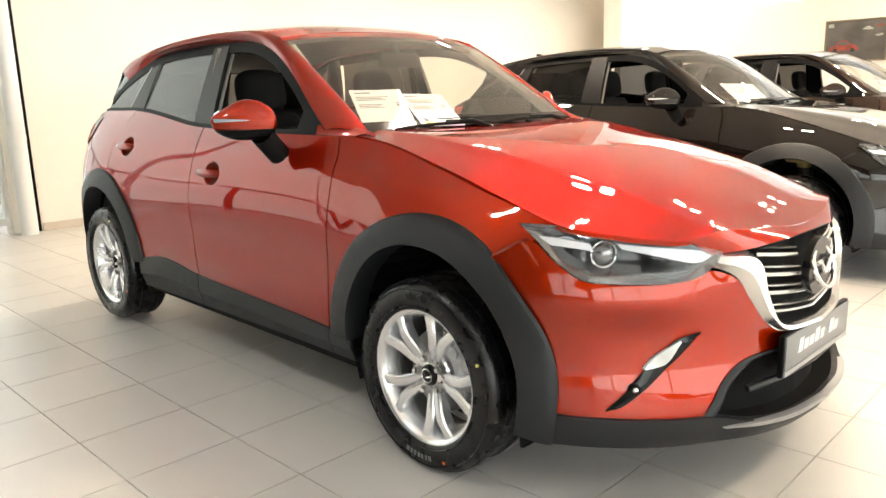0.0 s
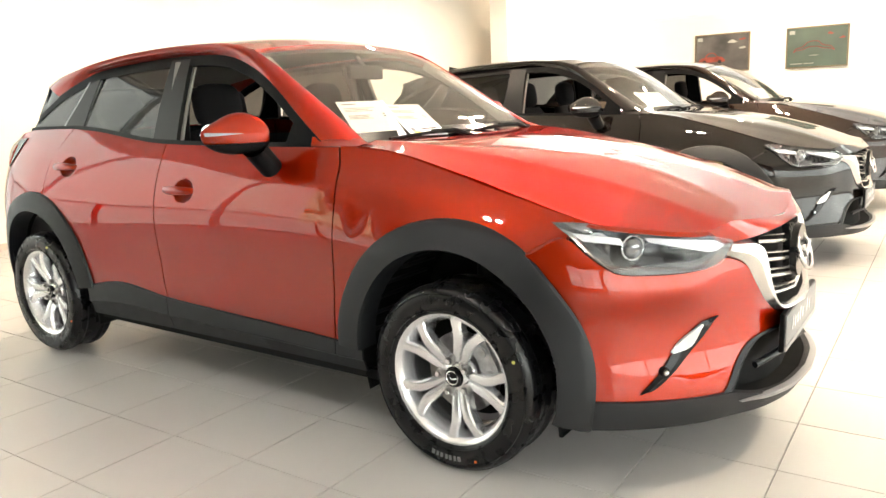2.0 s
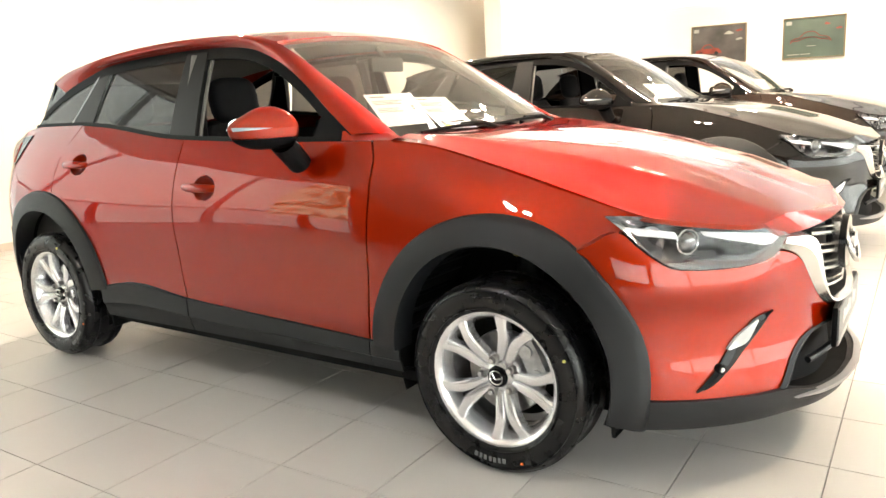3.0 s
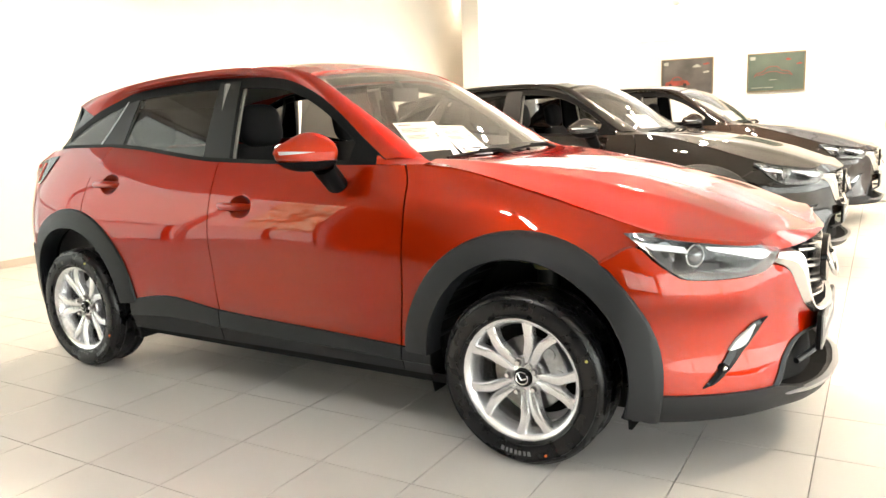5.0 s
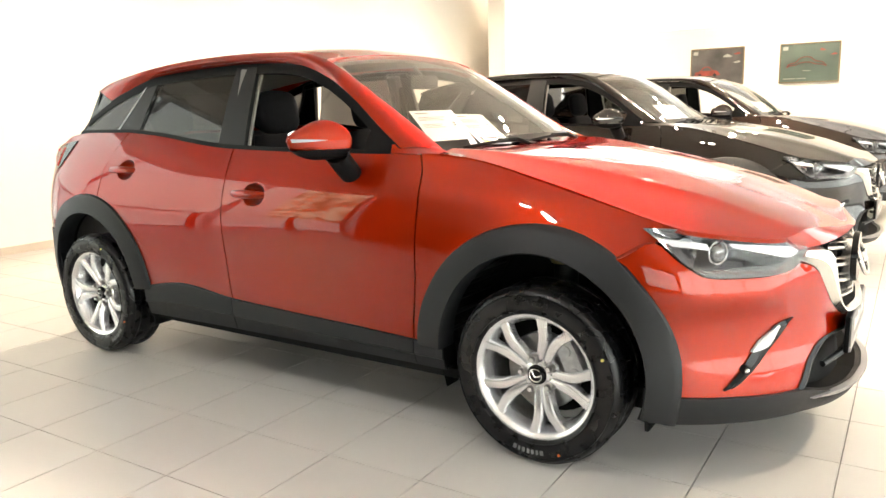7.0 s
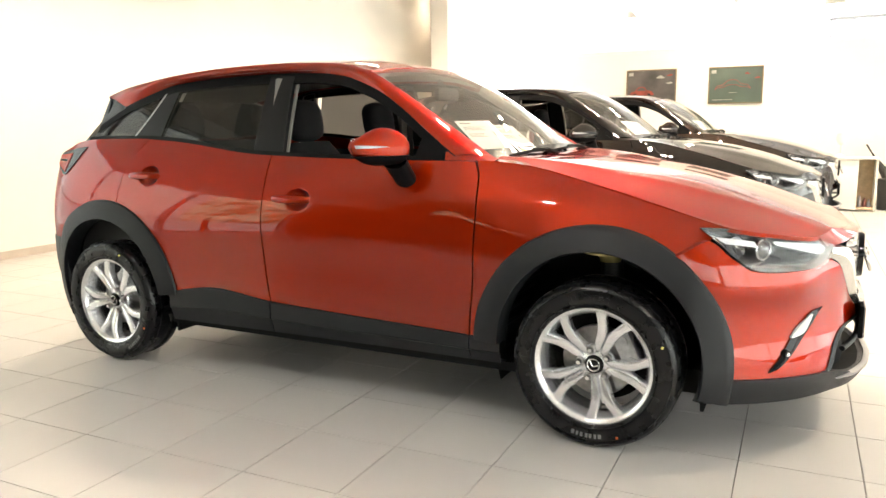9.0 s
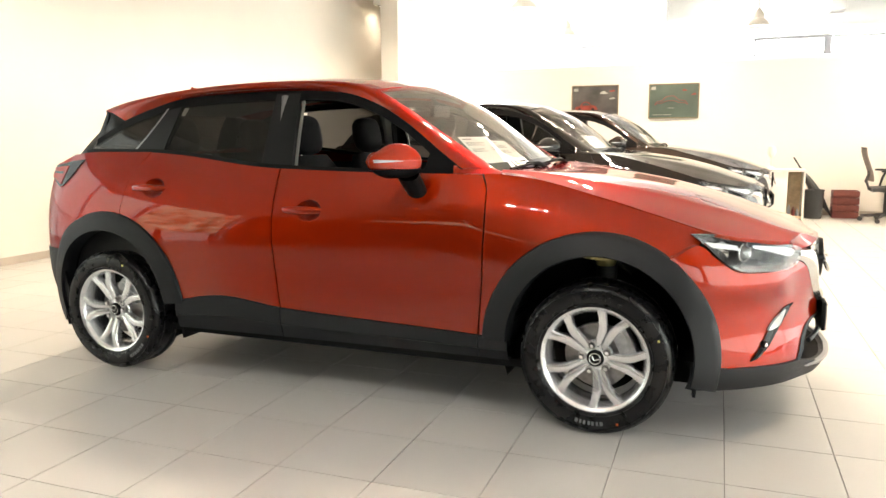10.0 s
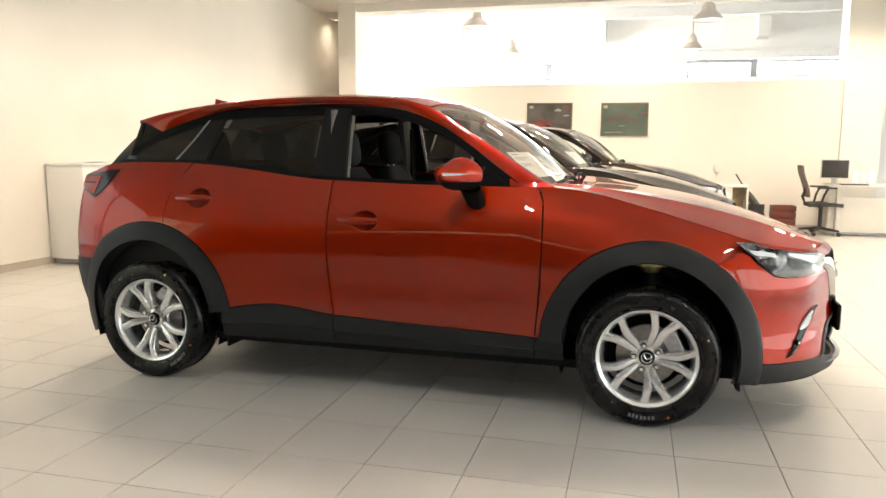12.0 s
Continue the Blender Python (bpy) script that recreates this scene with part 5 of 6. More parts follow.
structure("wall_west_lintel", bm, PLASTER, "cream plaster over the glazing")
bm = bmesh.new()
box(bm, WALL_X - 0.25, WALL_X, -9.0, -7.0, 0, 3.35)
structure("wall_southwest", bm, DARKWALL, "dark grey wall beside the glazing")
pipe = thing("down_pipe", "white round pipe standing beside the window", "pipe")
bm = bmesh.new()
cyl(bm, (-5.98, -0.30, 0.0), (-5.98, -0.30, CEIL), 0.075, seg=32)
part("pipe", bm, FRAMEW, pipe)
for z in (0.9, 2.4):
    bm = bmesh.new()
    lathe(bm, ((0.075, -0.02), (0.079, -0.018), (0.079, 0.018), (0.075, 0.02)), 32, "z", (-5.98, -0.30, z))
    part("pipe_clip", bm, FRAMEW, pipe)
bm = bmesh.new()
box(bm, WALL_X, WALL_X + 0.012, -0.19, -0.165, 0, CEIL)
structure("trim_joint", bm, BLK, "dark joint between window and wall")
# skirting
for k, dims in enumerate(((WALL_X, WALL_X + 0.012, -0.15, 10.59, 0, 0.075), (-4.15, 2.75, PART_Y - 0.012, PART_Y, 0, 0.075))):
    bm = bmesh.new()
    box(bm, *dims)
    structure("baseboard", bm, SKIRT, "low beige tile skirting")
# forecourt outside
bm = bmesh.new()
box(bm, -400, 400, -400, 400, -0.6, -0.22)
structure("ground", bm, mat("pale_paving", (0.40, 0.39, 0.37), 0.9, vary=0.1, scale=0.6, bump=0.3, bscale=20), "pale paved forecourt outside")



def backdrop(dims, material, label):
    bm = bmesh.new()
    box(bm, *dims)
    structure("backdrop", bm, material, label)


def foliage_glow(name, power):
    """Sunlit leaves far off, out of focus."""
    m = glow(name, (0.80, 0.70, 0.40), power)
    nt = m.node_tree
    b = nt.nodes["Principled BSDF"]
    tc, nz, ramp = nt.nodes.new("ShaderNodeTexCoord"), nt.nodes.new("ShaderNodeTexNoise"), nt.nodes.new("ShaderNodeValToRGB")
    nz.inputs["Scale"].default_value, nz.inputs["Detail"].default_value = 2.2, 5
    ramp.color_ramp.elements[0].position, ramp.color_ramp.elements[0].color = 0.38, (0.22, 0.17, 0.05, 1)
    ramp.color_ramp.elements[1].position, ramp.color_ramp.elements[1].color = 0.62, (0.95, 0.90, 0.62, 1)
    nt.links.new(tc.outputs["Object"], nz.inputs["Vector"])
    nt.links.new(nz.outputs["Fac"], ramp.inputs["Fac"])
    for slot in ("Base Color", "Emission Color"):
        nt.links.new(ramp.outputs["Color"], b.inputs[slot])
    return m


backdrop((-14, 14, 18.0, 18.1, 0, 9), glow("white_sky", (0.95, 0.97, 1.0), 4.0), "bright white sky behind the high windows")
backdrop((-12.6, -12.5, -22, 6, -0.2, 9), glow("pale_sky_west", (1.0, 0.98, 0.96), 1.05), "pale bright sky behind the tall glazing")
backdrop((13.0, 13.1, -20, 22, -0.2, 9), glow("pale_sky_east", (1.0, 0.98, 0.96), 3.5), "pale bright sky beyond the forecourt")
backdrop((-12, 2.9, -11.1, -11.0, 1.5, 9), foliage_glow("sunlit_leaves", 1.9), "sunlit leaves behind the high strip window")
backdrop((3.0, 12, -12.1, -12.0, -0.2, 9), glow("pale_sky_south", (1.0, 0.98, 0.96), 1.8), "pale bright sky behind the wide window")

# fence outside the tall glazing
FENCE = mat("dark_steel_fence", (0.06, 0.055, 0.05), 0.5, 0.3, vary=0.1, scale=10)
fence = thing("fence", "dark steel fence with thin rails outside the glazing", "fence")
for k in range(9):
    bm = bmesh.new()
    y = -15.0 + 1.9 * k
    box(bm, -9.54, -9.46, y - 0.05, y + 0.05, -0.22, 1.62)
    tube(bm, [(-9.5, y, 1.5), (-9.1, y + 0.25, -0.22)], 0.03, 6)
    part("post", bm, FENCE, fence)
for k in range(8):
    bm = bmesh.new()
    z = 0.05 + 0.2 * k
    tube(bm, [(-9.5, -15.2, z), (-9.5, 0.4, z)], 0.010, 6)
    part("wire", bm, FENCE, fence)
boxed("top_rail", (-9.55, -9.45, -15.2, 0.4, 1.62, 1.70), FENCE, fence, 0.006)

# ---- ceiling lamps of the bay, and the unseen one added in the recess ----
SPOTGLOW = glow("spot_lens", (1.0, 0.86, 0.66), 6.0)
first = None
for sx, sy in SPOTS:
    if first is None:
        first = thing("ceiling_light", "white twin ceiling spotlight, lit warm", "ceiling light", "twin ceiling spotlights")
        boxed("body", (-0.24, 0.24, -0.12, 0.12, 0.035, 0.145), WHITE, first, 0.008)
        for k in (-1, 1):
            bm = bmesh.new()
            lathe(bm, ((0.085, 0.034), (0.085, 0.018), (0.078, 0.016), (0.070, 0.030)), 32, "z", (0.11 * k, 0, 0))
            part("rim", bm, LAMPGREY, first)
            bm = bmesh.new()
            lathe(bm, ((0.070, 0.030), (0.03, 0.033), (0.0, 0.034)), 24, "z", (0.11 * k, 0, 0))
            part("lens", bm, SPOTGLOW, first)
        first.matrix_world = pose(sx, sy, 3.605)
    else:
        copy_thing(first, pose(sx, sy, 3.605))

# ---- posters on the partition ----
POSTER1 = mat("dark_grey_print", (0.085, 0.080, 0.075), 0.35, vary=0.45, scale=3.5, coat=0.3)
POSTER2 = mat("green_grey_print", (0.085, 0.115, 0.095), 0.35, vary=0.18, scale=3.0, coat=0.3)
PRINTRED = mat("red_print", (0.24, 0.045, 0.030), 0.4, vary=0.35, scale=9)
PRINTPALE = mat("pale_print", (0.36, 0.36, 0.33), 0.5, vary=0.2, scale=30)
FRAMEB = mat("bronze_picture_frame", (0.22, 0.17, 0.11), 0.4, 0.4)


def poster(x0, x1, z0, z1, ground, label, shapes):
    p = thing("framed_poster", label, "poster", "framed posters")
    y = PART_Y
    boxed("backing", (x0 + 0.012, x1 - 0.012, y - 0.014, y - 0.001, z0 + 0.012, z1 - 0.012), ground, p, 0.001)
    for d in ((x0, x1, z1 - 0.018, z1), (x0, x1, z0, z0 + 0.018), (x0, x0 + 0.018, z0 + 0.018, z1 - 0.018), (x1 - 0.018, x1, z0 + 0.018, z1 - 0.018)):
        boxed("frame_bar", (d[0], d[1], y - 0.024, y - 0.001, d[2], d[3]), FRAMEB, p, 0.003)
    w, h = x1 - x0, z1 - z0
    for name, m, pts in shapes:
        bm = bmesh.new()
        n = 40
        top, bot = [], []
        for i in range(n + 1):
            u = i / n
            x = pts[0] + (pts[1] - pts[0]) * u
            mid, th = pts[2], pts[3]
            prof = math.sin(math.pi * u) ** 0.7
            wob = 0.30 * math.sin(5 * u + pts[0] * 20) + 0.08 * math.sin(31 * u)
            top.append(Vector((x0 + x * w, y - 0.0155, z0 + (mid + 0.85 * th * prof * (0.7 + wob * 0.9)) * h)))
            bot.append(Vector((x0 + x * w, y - 0.0155, z0 + (mid - 0.85 * th * prof * (0.4 - wob * 0.3)) * h)))
        sheet(bm, [top, bot])
        part(name, bm, m, p, smooth=False)
    for k, (u, v, bw, bh) in enumerate(((0.05, 0.83, 0.09, 0.09), (0.08, 0.10, 0.2, 0.02), (0.30, 0.10, 0.16, 0.02))):
        bm = bmesh.new()
        box(bm, x0 + u * w, x0 + (u + bw) * w, y - 0.0158, y - 0.0142, z0 + v * h, z0 + (v + bh) * h)
        part("print_bar", bm, PRINTPALE, p, smooth=False)
    return p


CARLINE = [(0.0, 0.0), (0.06, 0.35), (0.22, 0.5), (0.36, 0.95), (0.58, 1.0), (0.72, 0.6), (0.9, 0.45), (1.0, 0.1)]


def drawn_car(p, x0, z0, w, h):
    """A flat red car outline printed on a poster."""
    y = PART_Y - 0.0165
    top = spline([(x0 + u * w, y, z0 + 0.22 * h + v * 0.78 * h) for u, v in CARLINE], 40)
    bm = bmesh.new()
    sheet(bm, [top, [Vector((q.x, y, z0 + 0.16 * h)) for q in top]])
    part("drawn_body", bm, PRINTRED, p, smooth=False)
    bm = bmesh.new()
    glassline = spline([(x0 + u * w, y - 0.0004, z0 + v * h) for u, v in ((0.30, 0.66), (0.40, 0.88), (0.55, 0.92), (0.68, 0.66))], 16)
    sheet(bm, [glassline, [Vector((q.x, y - 0.0004, z0 + 0.62 * h)) for q in glassline]])
    part("drawn_window", bm, POSTER1, p, smooth=False)
    for u in (0.22, 0.80):
        bm = bmesh.new()
        cyl(bm, (x0 + u * w, y + 0.001, z0 + 0.18 * h), (x0 + u * w, y - 0.0008, z0 + 0.18 * h), 0.17 * h, seg=20)
        part("drawn_wheel", bm, CHAIRINK, p, smooth=False)


CHAIRINK = mat("black_print", (0.012, 0.012, 0.012), 0.4)
dark_poster = poster(-2.095, -1.335, 1.465, 2.0, POSTER1, "dark framed poster with a red car", (("pale_shape", PRINTPALE, (0.60, 0.78, 0.76, 0.08)), ("red_shape", PRINTRED, (0.80, 0.93, 0.82, 0.06)), ("pale_shape", PRINTPALE, (0.80, 0.93, 0.60, 0.06))))
drawn_car(dark_poster, -2.04, 1.585, 0.37, 0.155)
green_poster = poster(-0.865, -0.105, 1.455, 1.995, POSTER2, "green grey framed poster with a red car outline", (("red_shape", PRINTRED, (0.66, 0.76, 0.80, 0.06)), ("red_shape", PRINTRED, (0.84, 0.95, 0.68, 0.05)), ("pale_shape", PRINTPALE, (0.38, 0.54, 0.30, 0.02))))
for za, zb in ((0.0, 0.62), (0.0, 0.30)):
    bm = bmesh.new()
    tube(bm, spline([(-0.77 + 0.50 * u, PART_Y - 0.017, 1.665 + 0.135 * v * zb / 0.62) for u, v in CARLINE], 40), 0.006, 5)
    part("red_line", bm, PRINTRED, green_poster)

# ---- the hall beyond ----
STEELW = mat("white_steel", (0.70, 0.70, 0.68), 0.5, vary=0.03, scale=5)
for yb, zb in ((11.8, 4.35), (14.2, 4.25)):
    bm = bmesh.new()
    box(bm, -8.8, 8.0, yb - 0.12, yb + 0.12, zb + 0.22, zb + 0.25)
    box(bm, -8.8, 8.0, yb - 0.12, yb + 0.12, zb, zb + 0.03)
    box(bm, -8.8, 8.0, yb - 0.012, yb + 0.012, zb + 0.03, zb + 0.22)
    structure("roof_beam", bm, STEELW, "white steel roof beam")
for xb in (-5.2, -1.4, 2.4, 6.0):
    bm = bmesh.new()
    box(bm, xb - 0.11, xb + 0.11, 9.0, 15.8, 4.62, 5.0)
    box(bm, xb - 0.14, xb + 0.14, 15.2, 15.8, 3.9, 4.62)
    structure("roof_girder", bm, STEELW, "white concrete roof girder")
bm = bmesh.new()
box(bm, -9.0, 8.0, 15.55, 15.8, 3.42, 3.62)
structure("wall_ledge", bm, STEELW, "white ledge over the high windows")
for xa, xb in ((-4.26, -2.64), (0.71, 2.35)):
    bm = bmesh.new()
    box(bm, xa, xb, 15.70, 15.735, 3.36, 3.42)
    box(bm, xa, xa + 0.05, 15.70, 15.735, 3.0, 3.36)
    box(bm, xb - 0.16, xb, 15.70, 15.735, 3.0, 3.36)
    structure("window_frame_hall", bm, FRAMEG, "grey hall window frame")
bm = bmesh.new()
tube(bm, [(-4.9, 10.4, 3.9), (-4.7, 15.6, 3.75)], 0.06, 10)
structure("duct", bm, STEELW, "pale duct along the hall wall")


def pendant(x, y, z, r):
    p = thing("pendant_lamp", "grey brown metal bell pendant lamp", "lamp", "hall pendant lamps")
    bm = bmesh.new()
    lathe(bm, ((r * 0.30, 0.30), (r * 0.42, 0.26), (r * 0.46, 0.16), (r * 0.80, 0.08), (r * 0.97, 0.0), (r, -0.012), (r * 0.94, 0.0), (r * 0.75, 0.07), (r * 0.3, 0.15)), 40, "z")
    part("shade", bm, LAMPGREY, p)
    bm = bmesh.new()
    cyl(bm, (0, 0, 0.29), (0, 0, 0.36), r * 0.26, r * 0.16, 20)
    part("collar", bm, LAMPGREY, p)
    bm = bmesh.new()
    cyl(bm, (0, 0, 0.36), (0, 0, 5.4 - z), 0.012, seg=8)
    part("rod", bm, FRAMEG, p)
    bm = bmesh.new()
    lathe(bm, ((0.0, -0.002), (r * 0.9, 0.0)), 32, "z")
    part("diffuser", bm, PRINTPALE, p)
    p.matrix_world = pose(x, y, z)


pendant(-3.59, 11.0, 3.68, 0.285)
pendant(0.88, 11.0, 3.65, 0.285)
pendant(-3.49, 14.5, 3.55, 0.235)
pendant(0.77, 14.5, 3.55, 0.235)

# ---- office corner before the partition ----
LAMWHITE = mat("cream_laminate", (0.74, 0.71, 0.64), 0.4, vary=0.02, scale=8)
OAK = mat("pale_wood_edge", (0.55, 0.42, 0.27), 0.5, vary=0.2, scale=14)
MESHGREY = mat("grey_mesh_cloth", (0.16, 0.13, 0.11), 0.8, vary=0.1, scale=80)
CHAIRBLK = mat("black_chair_plastic", (0.03, 0.028, 0.026), 0.5)
SCREEN = mat("dark_screen", (0.035, 0.030, 0.026), 0.3)
SILV = mat("silver_monitor_frame", (0.45, 0.45, 0.46), 0.35, 0.6)

cab = thing("low_cabinet", "cream laminate cabinet with an open compartment", "cabinet")
boxed("body", (0.70, 1.17, 7.78, 8.18, 0.02, 0.68), LAMWHITE, cab)
boxed("top", (0.68, 1.40, 7.76, 8.20, 0.682, 0.71), LAMWHITE, cab)
boxed("side_panel", (1.37, 1.395, 7.78, 8.18, 0.0, 0.68), LAMWHITE, cab)
boxed("back_panel", (1.172, 1.368, 8.15, 8.17, 0.02, 0.68), OAK, cab)
boxed("shelf", (1.172, 1.368, 7.79, 8.148, 0.02, 0.05), OAK, cab)
for k, (x, z, c) in enumerate(((1.21, 0.20, FRAMEG), (1.27, 0.17, WOODRED), (1.32, 0.15, FRAMEG))):
    bt = thing("small_bottle", "small dark bottle inside the open cabinet", "bottle", "bottles in the cabinet")
    bm = bmesh.new()
    lathe(bm, ((0.0, 0.05), (0.024, 0.05), (0.024, z - 0.05), (0.010, z - 0.02), (0.010, z), (0.0, z)), 16, "z", (x, 7.90, 0.002))
    part("bottle", bm, c, bt)
fig = thing("pale_ornament", "pale translucent ornament standing on the cabinet", "ornament")
bm = bmesh.new()
lathe(bm, ((0.0, 0.712), (0.06, 0.712), (0.05, 0.73), (0.012, 0.75), (0.012, 0.86), (0.05, 0.90), (0.062, 0.96), (0.045, 1.02), (0.0, 1.035)), 24, "z", (0.95, 8.0, 0))
part("ornament", bm, LAMWHITE, fig)
bn = thing("waste_bin", "black round waste bin", "bin")
bm = bmesh.new()
lathe(bm, ((0.0, 0.0), (0.115, 0.0), (0.13, 0.40), (0.136, 0.40), (0.136, 0.412), (0.122, 0.412), (0.108, 0.03), (0.0, 0.03)), 36, "z", (1.545, 8.12, 0))
part("bin", bm, CHAIRBLK, bn)
um = thing("folded_umbrella", "black folded umbrella leaning on the wall", "umbrella")
bm = bmesh.new()
tube(bm, [Vector((1.80, 8.30, 0.02)).lerp(Vector((1.27, 8.45, 0.86)), t) for t in [k / 14 for k in range(15)]], lambda t: 0.010 + 0.055 * math.sin(math.pi * min(1, t * 1.15)) ** 1.5 if t < 0.87 else 0.012, 10)
part("canopy", bm, CHAIRBLK, um)
for k in range(4):
    cr = thing("storage_crate", "stacked red brown crate beside the wall", "crate", "stacked crates")
    z = 0.002 + 0.100 * k
    for dims in ((1.80, 2.14, 8.20, 8.218, z + 0.008, z + 0.088), (1.80, 2.14, 8.482, 8.50, z + 0.008, z + 0.088), (1.80, 1.818, 8.22, 8.48, z + 0.008, z + 0.088), (2.122, 2.14, 8.22, 8.48, z + 0.008, z + 0.088)):
        boxed("crate_wall", dims, WOODRED, cr, 0.004)
    boxed("crate_base", (1.802, 2.138, 8.202, 8.498, z, z + 0.008), WOODRED, cr, 0.001)

desk = thing("office_desk", "cream office desk with modesty panel", "desk")
boxed("tabletop", (2.52, 4.12, 7.75, 8.45, 0.715, 0.74), LAMWHITE, desk)
for dims in ((2.60, 2.66, 7.80, 7.86, 0, 0.714), (2.60, 2.66, 8.33, 8.39, 0, 0.714), (4.0, 4.06, 7.80, 7.86, 0, 0.714), (4.0, 4.06, 8.33, 8.39, 0, 0.714)):
    boxed("leg", dims, LAMWHITE, desk)
boxed("front_panel", (2.662, 3.998, 7.82, 7.84, 0.06, 0.56), LAMWHITE, desk)
boxed("foot_strip", (2.662, 3.998, 7.81, 7.85, 0.03, 0.055), FRAMEG, desk)
ped = thing("drawer_pedestal", "cream drawer pedestal under the desk", "drawers")
boxed("body", (2.50, 2.595, 7.86, 8.40, 0.03, 0.58), LAMWHITE, ped)
for z in (0.06, 0.23, 0.40):
    boxed("drawer_front", (2.505, 2.59, 7.842, 7.858, z, z + 0.155), LAMWHITE, ped)
mon = thing("computer_monitor", "dark flat monitor with a thin silver frame", "monitor")
boxed("bezel", (2.42, 2.80, 8.10, 8.128, 0.83, 1.105), SILV, mon, 0.006)
boxed("screen", (2.432, 2.788, 8.094, 8.0995, 0.842, 1.094), SCREEN, mon, 0.001)
boxed("neck", (2.58, 2.64, 8.13, 8.16, 0.75, 0.92), SILV, mon, 0.004)
boxed("base", (2.50, 2.72, 8.05, 8.22, 0.7415, 0.755), SILV, mon, 0.004)
kb = thing("keyboard", "dark keyboard lying on the desk", "keyboard")
boxed("keyboard", (2.66, 3.02, 7.86, 7.98, 0.7415, 0.758), CHAIRBLK, kb, 0.004)
for x, z in ((2.86, 0.20), (2.97, 0.17), (3.08, 0.19)):
    fl = thing("paper_stack", "white upright brochure on the desk", "brochure", "brochures on the desk")
    boxed("brochure", (x, x + 0.085, 8.15, 8.175, 0.7415, 0.74 + z), PAPER, fl, 0.002, m=None)

ch = thing("office_chair", "grey mesh office chair with black frame on castors", "chair")
bm = bmesh.new()
sheet(bm, [[Vector((2.15 + 0.055 * math.sin(1.5 + 3.2 * t) + 0.02 * c * c, 7.92 + 0.22 * c, 0.56 + 0.46 * t)) for c in [-1 + k / 6 for k in range(13)]] for t in [k / 12 for k in range(13)]], 0.016, lambda p: Vector((-1, 0, 0)))
part("backrest", bm, MESHGREY, ch)
bm = bmesh.new()
sheet(bm, [[Vector((2.22 + 0.46 * u, 7.92 + 0.23 * c * (1 - 0.15 * u), 0.47 + 0.012 * math.sin(math.pi * u))) for c in [-1 + k / 6 for k in range(13)]] for u in [k / 8 for k in range(9)]], 0.05, lambda p: Vector((0, 0, -1)))
part("seat", bm, CHAIRBLK, ch)
bm = bmesh.new()
tube(bm, [(2.20, 7.92, 0.70), (2.16, 7.92, 0.56), (2.20, 7.92, 0.45), (2.40, 7.92, 0.42)], 0.022, 8)
part("back_bracket", bm, CHAIRBLK, ch)
for s in (-1, 1):
    bm = bmesh.new()
    tube(bm, [(2.36, 7.92 + 0.25 * s, 0.44), (2.40, 7.92 + 0.27 * s, 0.60), (2.44, 7.92 + 0.27 * s, 0.69)], 0.016, 8)
    box(bm, 2.30, 2.56, 7.92 + 0.27 * s - 0.035, 7.92 + 0.27 * s + 0.035, 0.69, 0.715, bevel=0.008)
    part("armrest", bm, CHAIRBLK, ch)
bm = bmesh.new()
cyl(bm, (2.42, 7.92, 0.08), (2.42, 7.92, 0.42), 0.028, seg=14)
part("gas_column", bm, CHAIRBLK, ch)
for k in range(5):
    a = 2 * math.pi * k / 5 + 0.5
    e = Vector((2.42 + 0.30 * math.cos(a), 7.92 + 0.30 * math.sin(a), 0.075))
    bm = bmesh.new()
    tube(bm, [(2.42, 7.92, 0.10), e], lambda t: 0.024 - 0.008 * t, 8)
    lg = part("base_leg", bm, CHAIRBLK, ch)
    bm = bmesh.new()
    cyl(bm, e + Vector((0, -0.02, -0.045)), e + Vector((0, 0.02, -0.045)), 0.03, seg=14)
    part("castor", bm, CHAIRBLK, lg)

wc = thing("white_cabinet", "plain white low cabinet against the wall", "cabinet")
boxed("body", (-6.08, -5.62, 2.20, 3.15, 0.06, 1.03), WHITE, wc, 0.006)
boxed("plinth", (-6.06, -5.64, 2.23, 3.13, 0.0, 0.058), FRAMEG, wc, 0.002)
boxed("top_board", (-6.085, -5.605, 2.19, 3.16, 1.032, 1.055), WHITE, wc, 0.003)

# ---- sheets behind the windscreens ----


def sheet_pose(bl, br, tl):
    bl, br, tl = Vector(bl), Vector(br), Vector(tl)
    X, Z = (br - bl).normalized(), (tl - bl).normalized()
    Y = Z.cross(X).normalized()
    Z = X.cross(Y)
    return Matrix(((X.x, Y.x, Z.x, bl.x), (X.y, Y.y, Z.y, bl.y), (X.z, Y.z, Z.z, bl.z), (0, 0, 0, 1)))


LINES = [(0.08, 0.90, 0.30, 0.03, INK), (0.08, 0.80, 0.62, 0.012, INK), (0.08, 0.76, 0.5, 0.012, INK), (0.08, 0.72, 0.56, 0.012, INK), (0.08, 0.60, 0.45, 0.012, INK), (0.08, 0.56, 0.40, 0.012, INK), (0.08, 0.52, 0.48, 0.012, INK), (0.80, 0.62, 0.06, 0.03, INK), (0.80, 0.56, 0.06, 0.03, INK)]
PRICE = [(0.36 + 0.062 * k, 0.10, 0.045, 0.055, INK) for k in range(7)]
SECOND = LINES + [(0.12, 0.08, 0.20, 0.05, YELLOW), (0.12, 0.14, 0.10, 0.10, INK)]
price_sheet(sheet_pose((-0.535, -0.600, 1.082), (-0.460, -0.405, 1.082), (-0.705, -0.525, 1.225)), 0.212, 0.232, LINES + PRICE, "white printed price sheet leaning behind the windscreen")
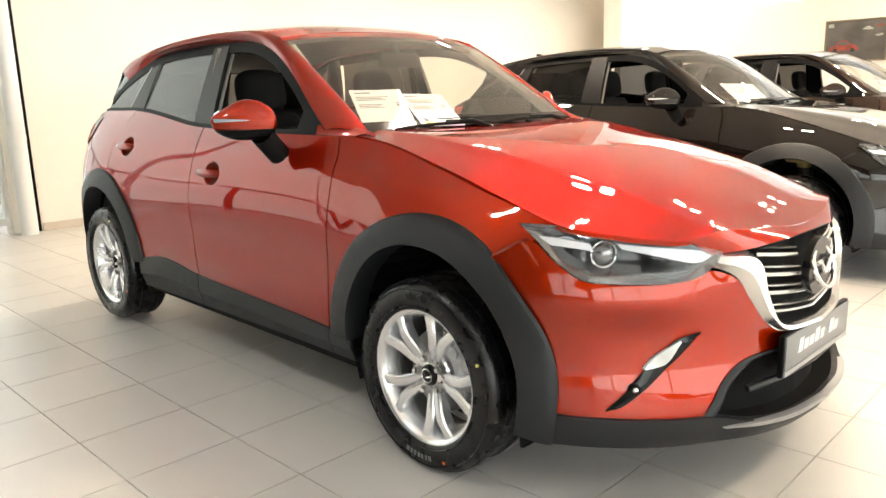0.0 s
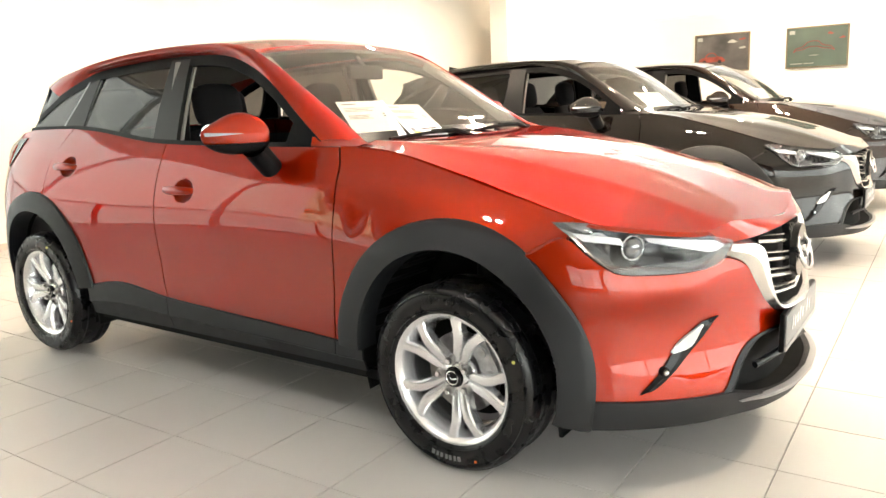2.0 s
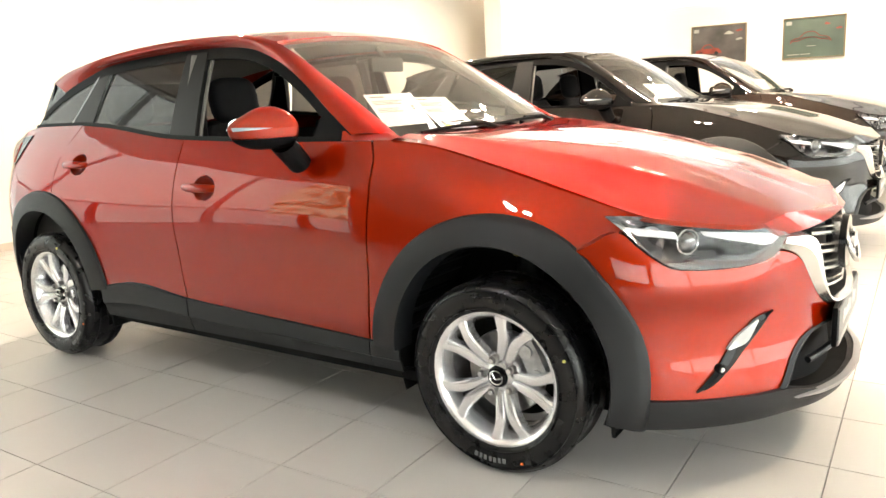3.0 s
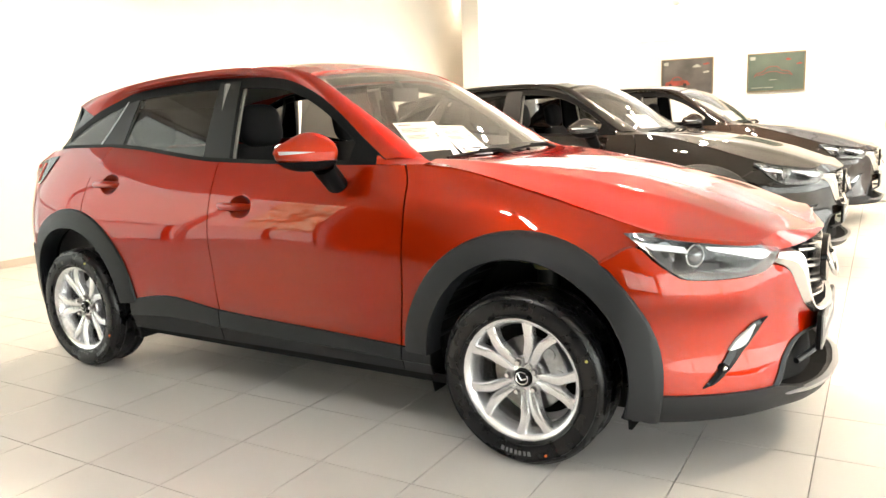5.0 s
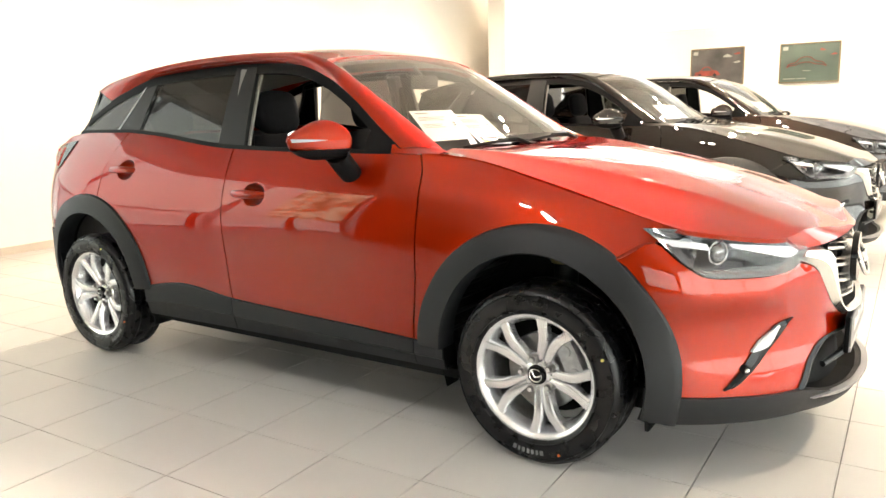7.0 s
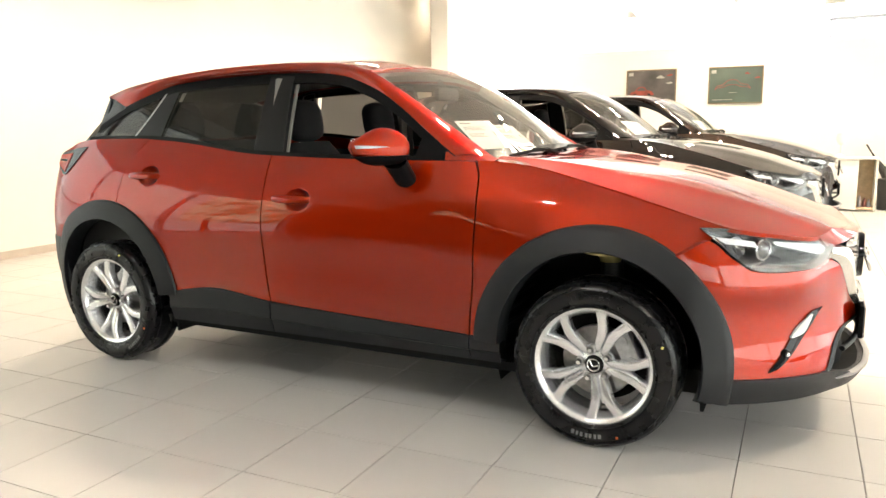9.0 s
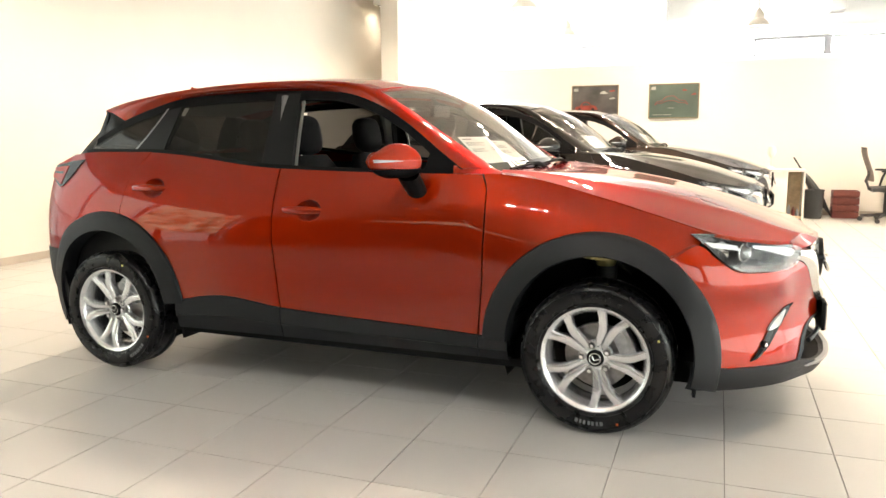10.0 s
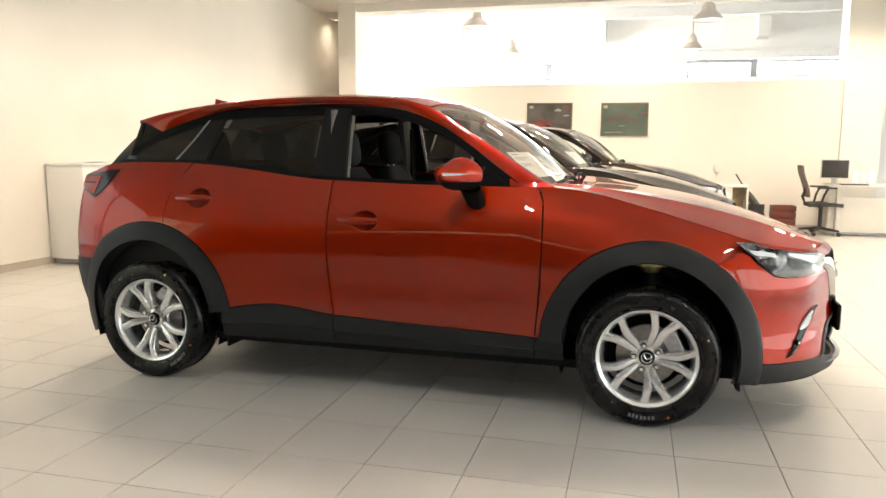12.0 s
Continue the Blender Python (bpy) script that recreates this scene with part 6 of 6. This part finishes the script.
price_sheet(sheet_pose((-0.458, -0.372, 1.082), (-0.436, -0.162, 1.076), (-0.620, -0.316, 1.208)), 0.212, 0.205, SECOND, "white data sheet with yellow label behind the windscreen")
for cx, cy in ((-0.134, 3.28), (0.025, 6.11)):
    price_sheet(Matrix.Translation((cx, cy, 0)) @ sheet_pose((-0.505, -0.48, 1.085), (-0.455, -0.055, 1.075), (-0.675, -0.505, 1.222)), 0.43, 0.21, LINES, "white printed sheets leaning behind a dark windscreen")
# tiles
bm = bmesh.new()
hx, hy = PITCH_X / 2 - 0.0013, PITCH_Y / 2 - 0.0013
v = [bm.verts.new((sx * hx, sy * hy, z)) for sx, sy, z in ((-1, -1, -0.008), (1, -1, -0.008), (1, 1, -0.008), (-1, 1, -0.008))]
ex, ey = hx - 0.0009, hy - 0.0009
w = [bm.verts.new((sx * ex, sy * ey, 0)) for sx, sy in ((-1, -1), (1, -1), (1, 1), (-1, 1))]
bm.faces.new(w)
for k in range(4):
    bm.faces.new((v[k], v[(k + 1) % 4], w[(k + 1) % 4], w[k]))
tile_mesh = bpy.data.meshes.new("floor_tile")
bm.to_mesh(tile_mesh)
bm.free()
tile_mesh.materials.append(TILE)
turn_floor = Matrix.Rotation(SKEW, 4, "Z")
far_v, far_f = [], []
for i in range(-21, 21):
    for j in range(-20, 40):
        p = turn_floor @ Vector(((i + 0.5) * PITCH_X, (j + 0.5) * PITCH_Y, 0)) + Vector((X0, Y0, 0))
        if not (-8.8 < p.x < 8.0 and -8.8 < p.y < 15.6):
            continue
        if -12 <= i <= 5 and -9 <= j <= 6:
            ob = new("floor_tile", tile_mesh)
            ob.parent = floor
            ob.matrix_local = Matrix.Translation(p) @ Matrix.Rotation(SKEW + random.choice((0, 1)) * math.pi, 4, "Z")
        else:
            n = len(far_v)
            for sx, sy in ((-1, -1), (1, -1), (1, 1), (-1, 1)):
                far_v.append(p + turn_floor @ Vector((sx * ex, sy * ey, 0)))
            far_f.append((n, n + 1, n + 2, n + 3))
me = bpy.data.meshes.new("far_floor_tiles")
me.from_pydata(far_v, [], far_f)
me.materials.append(TILE)
ob = new("far_floor_tiles", me)
ob.parent = floor
tagged(ob, kind="stuff")
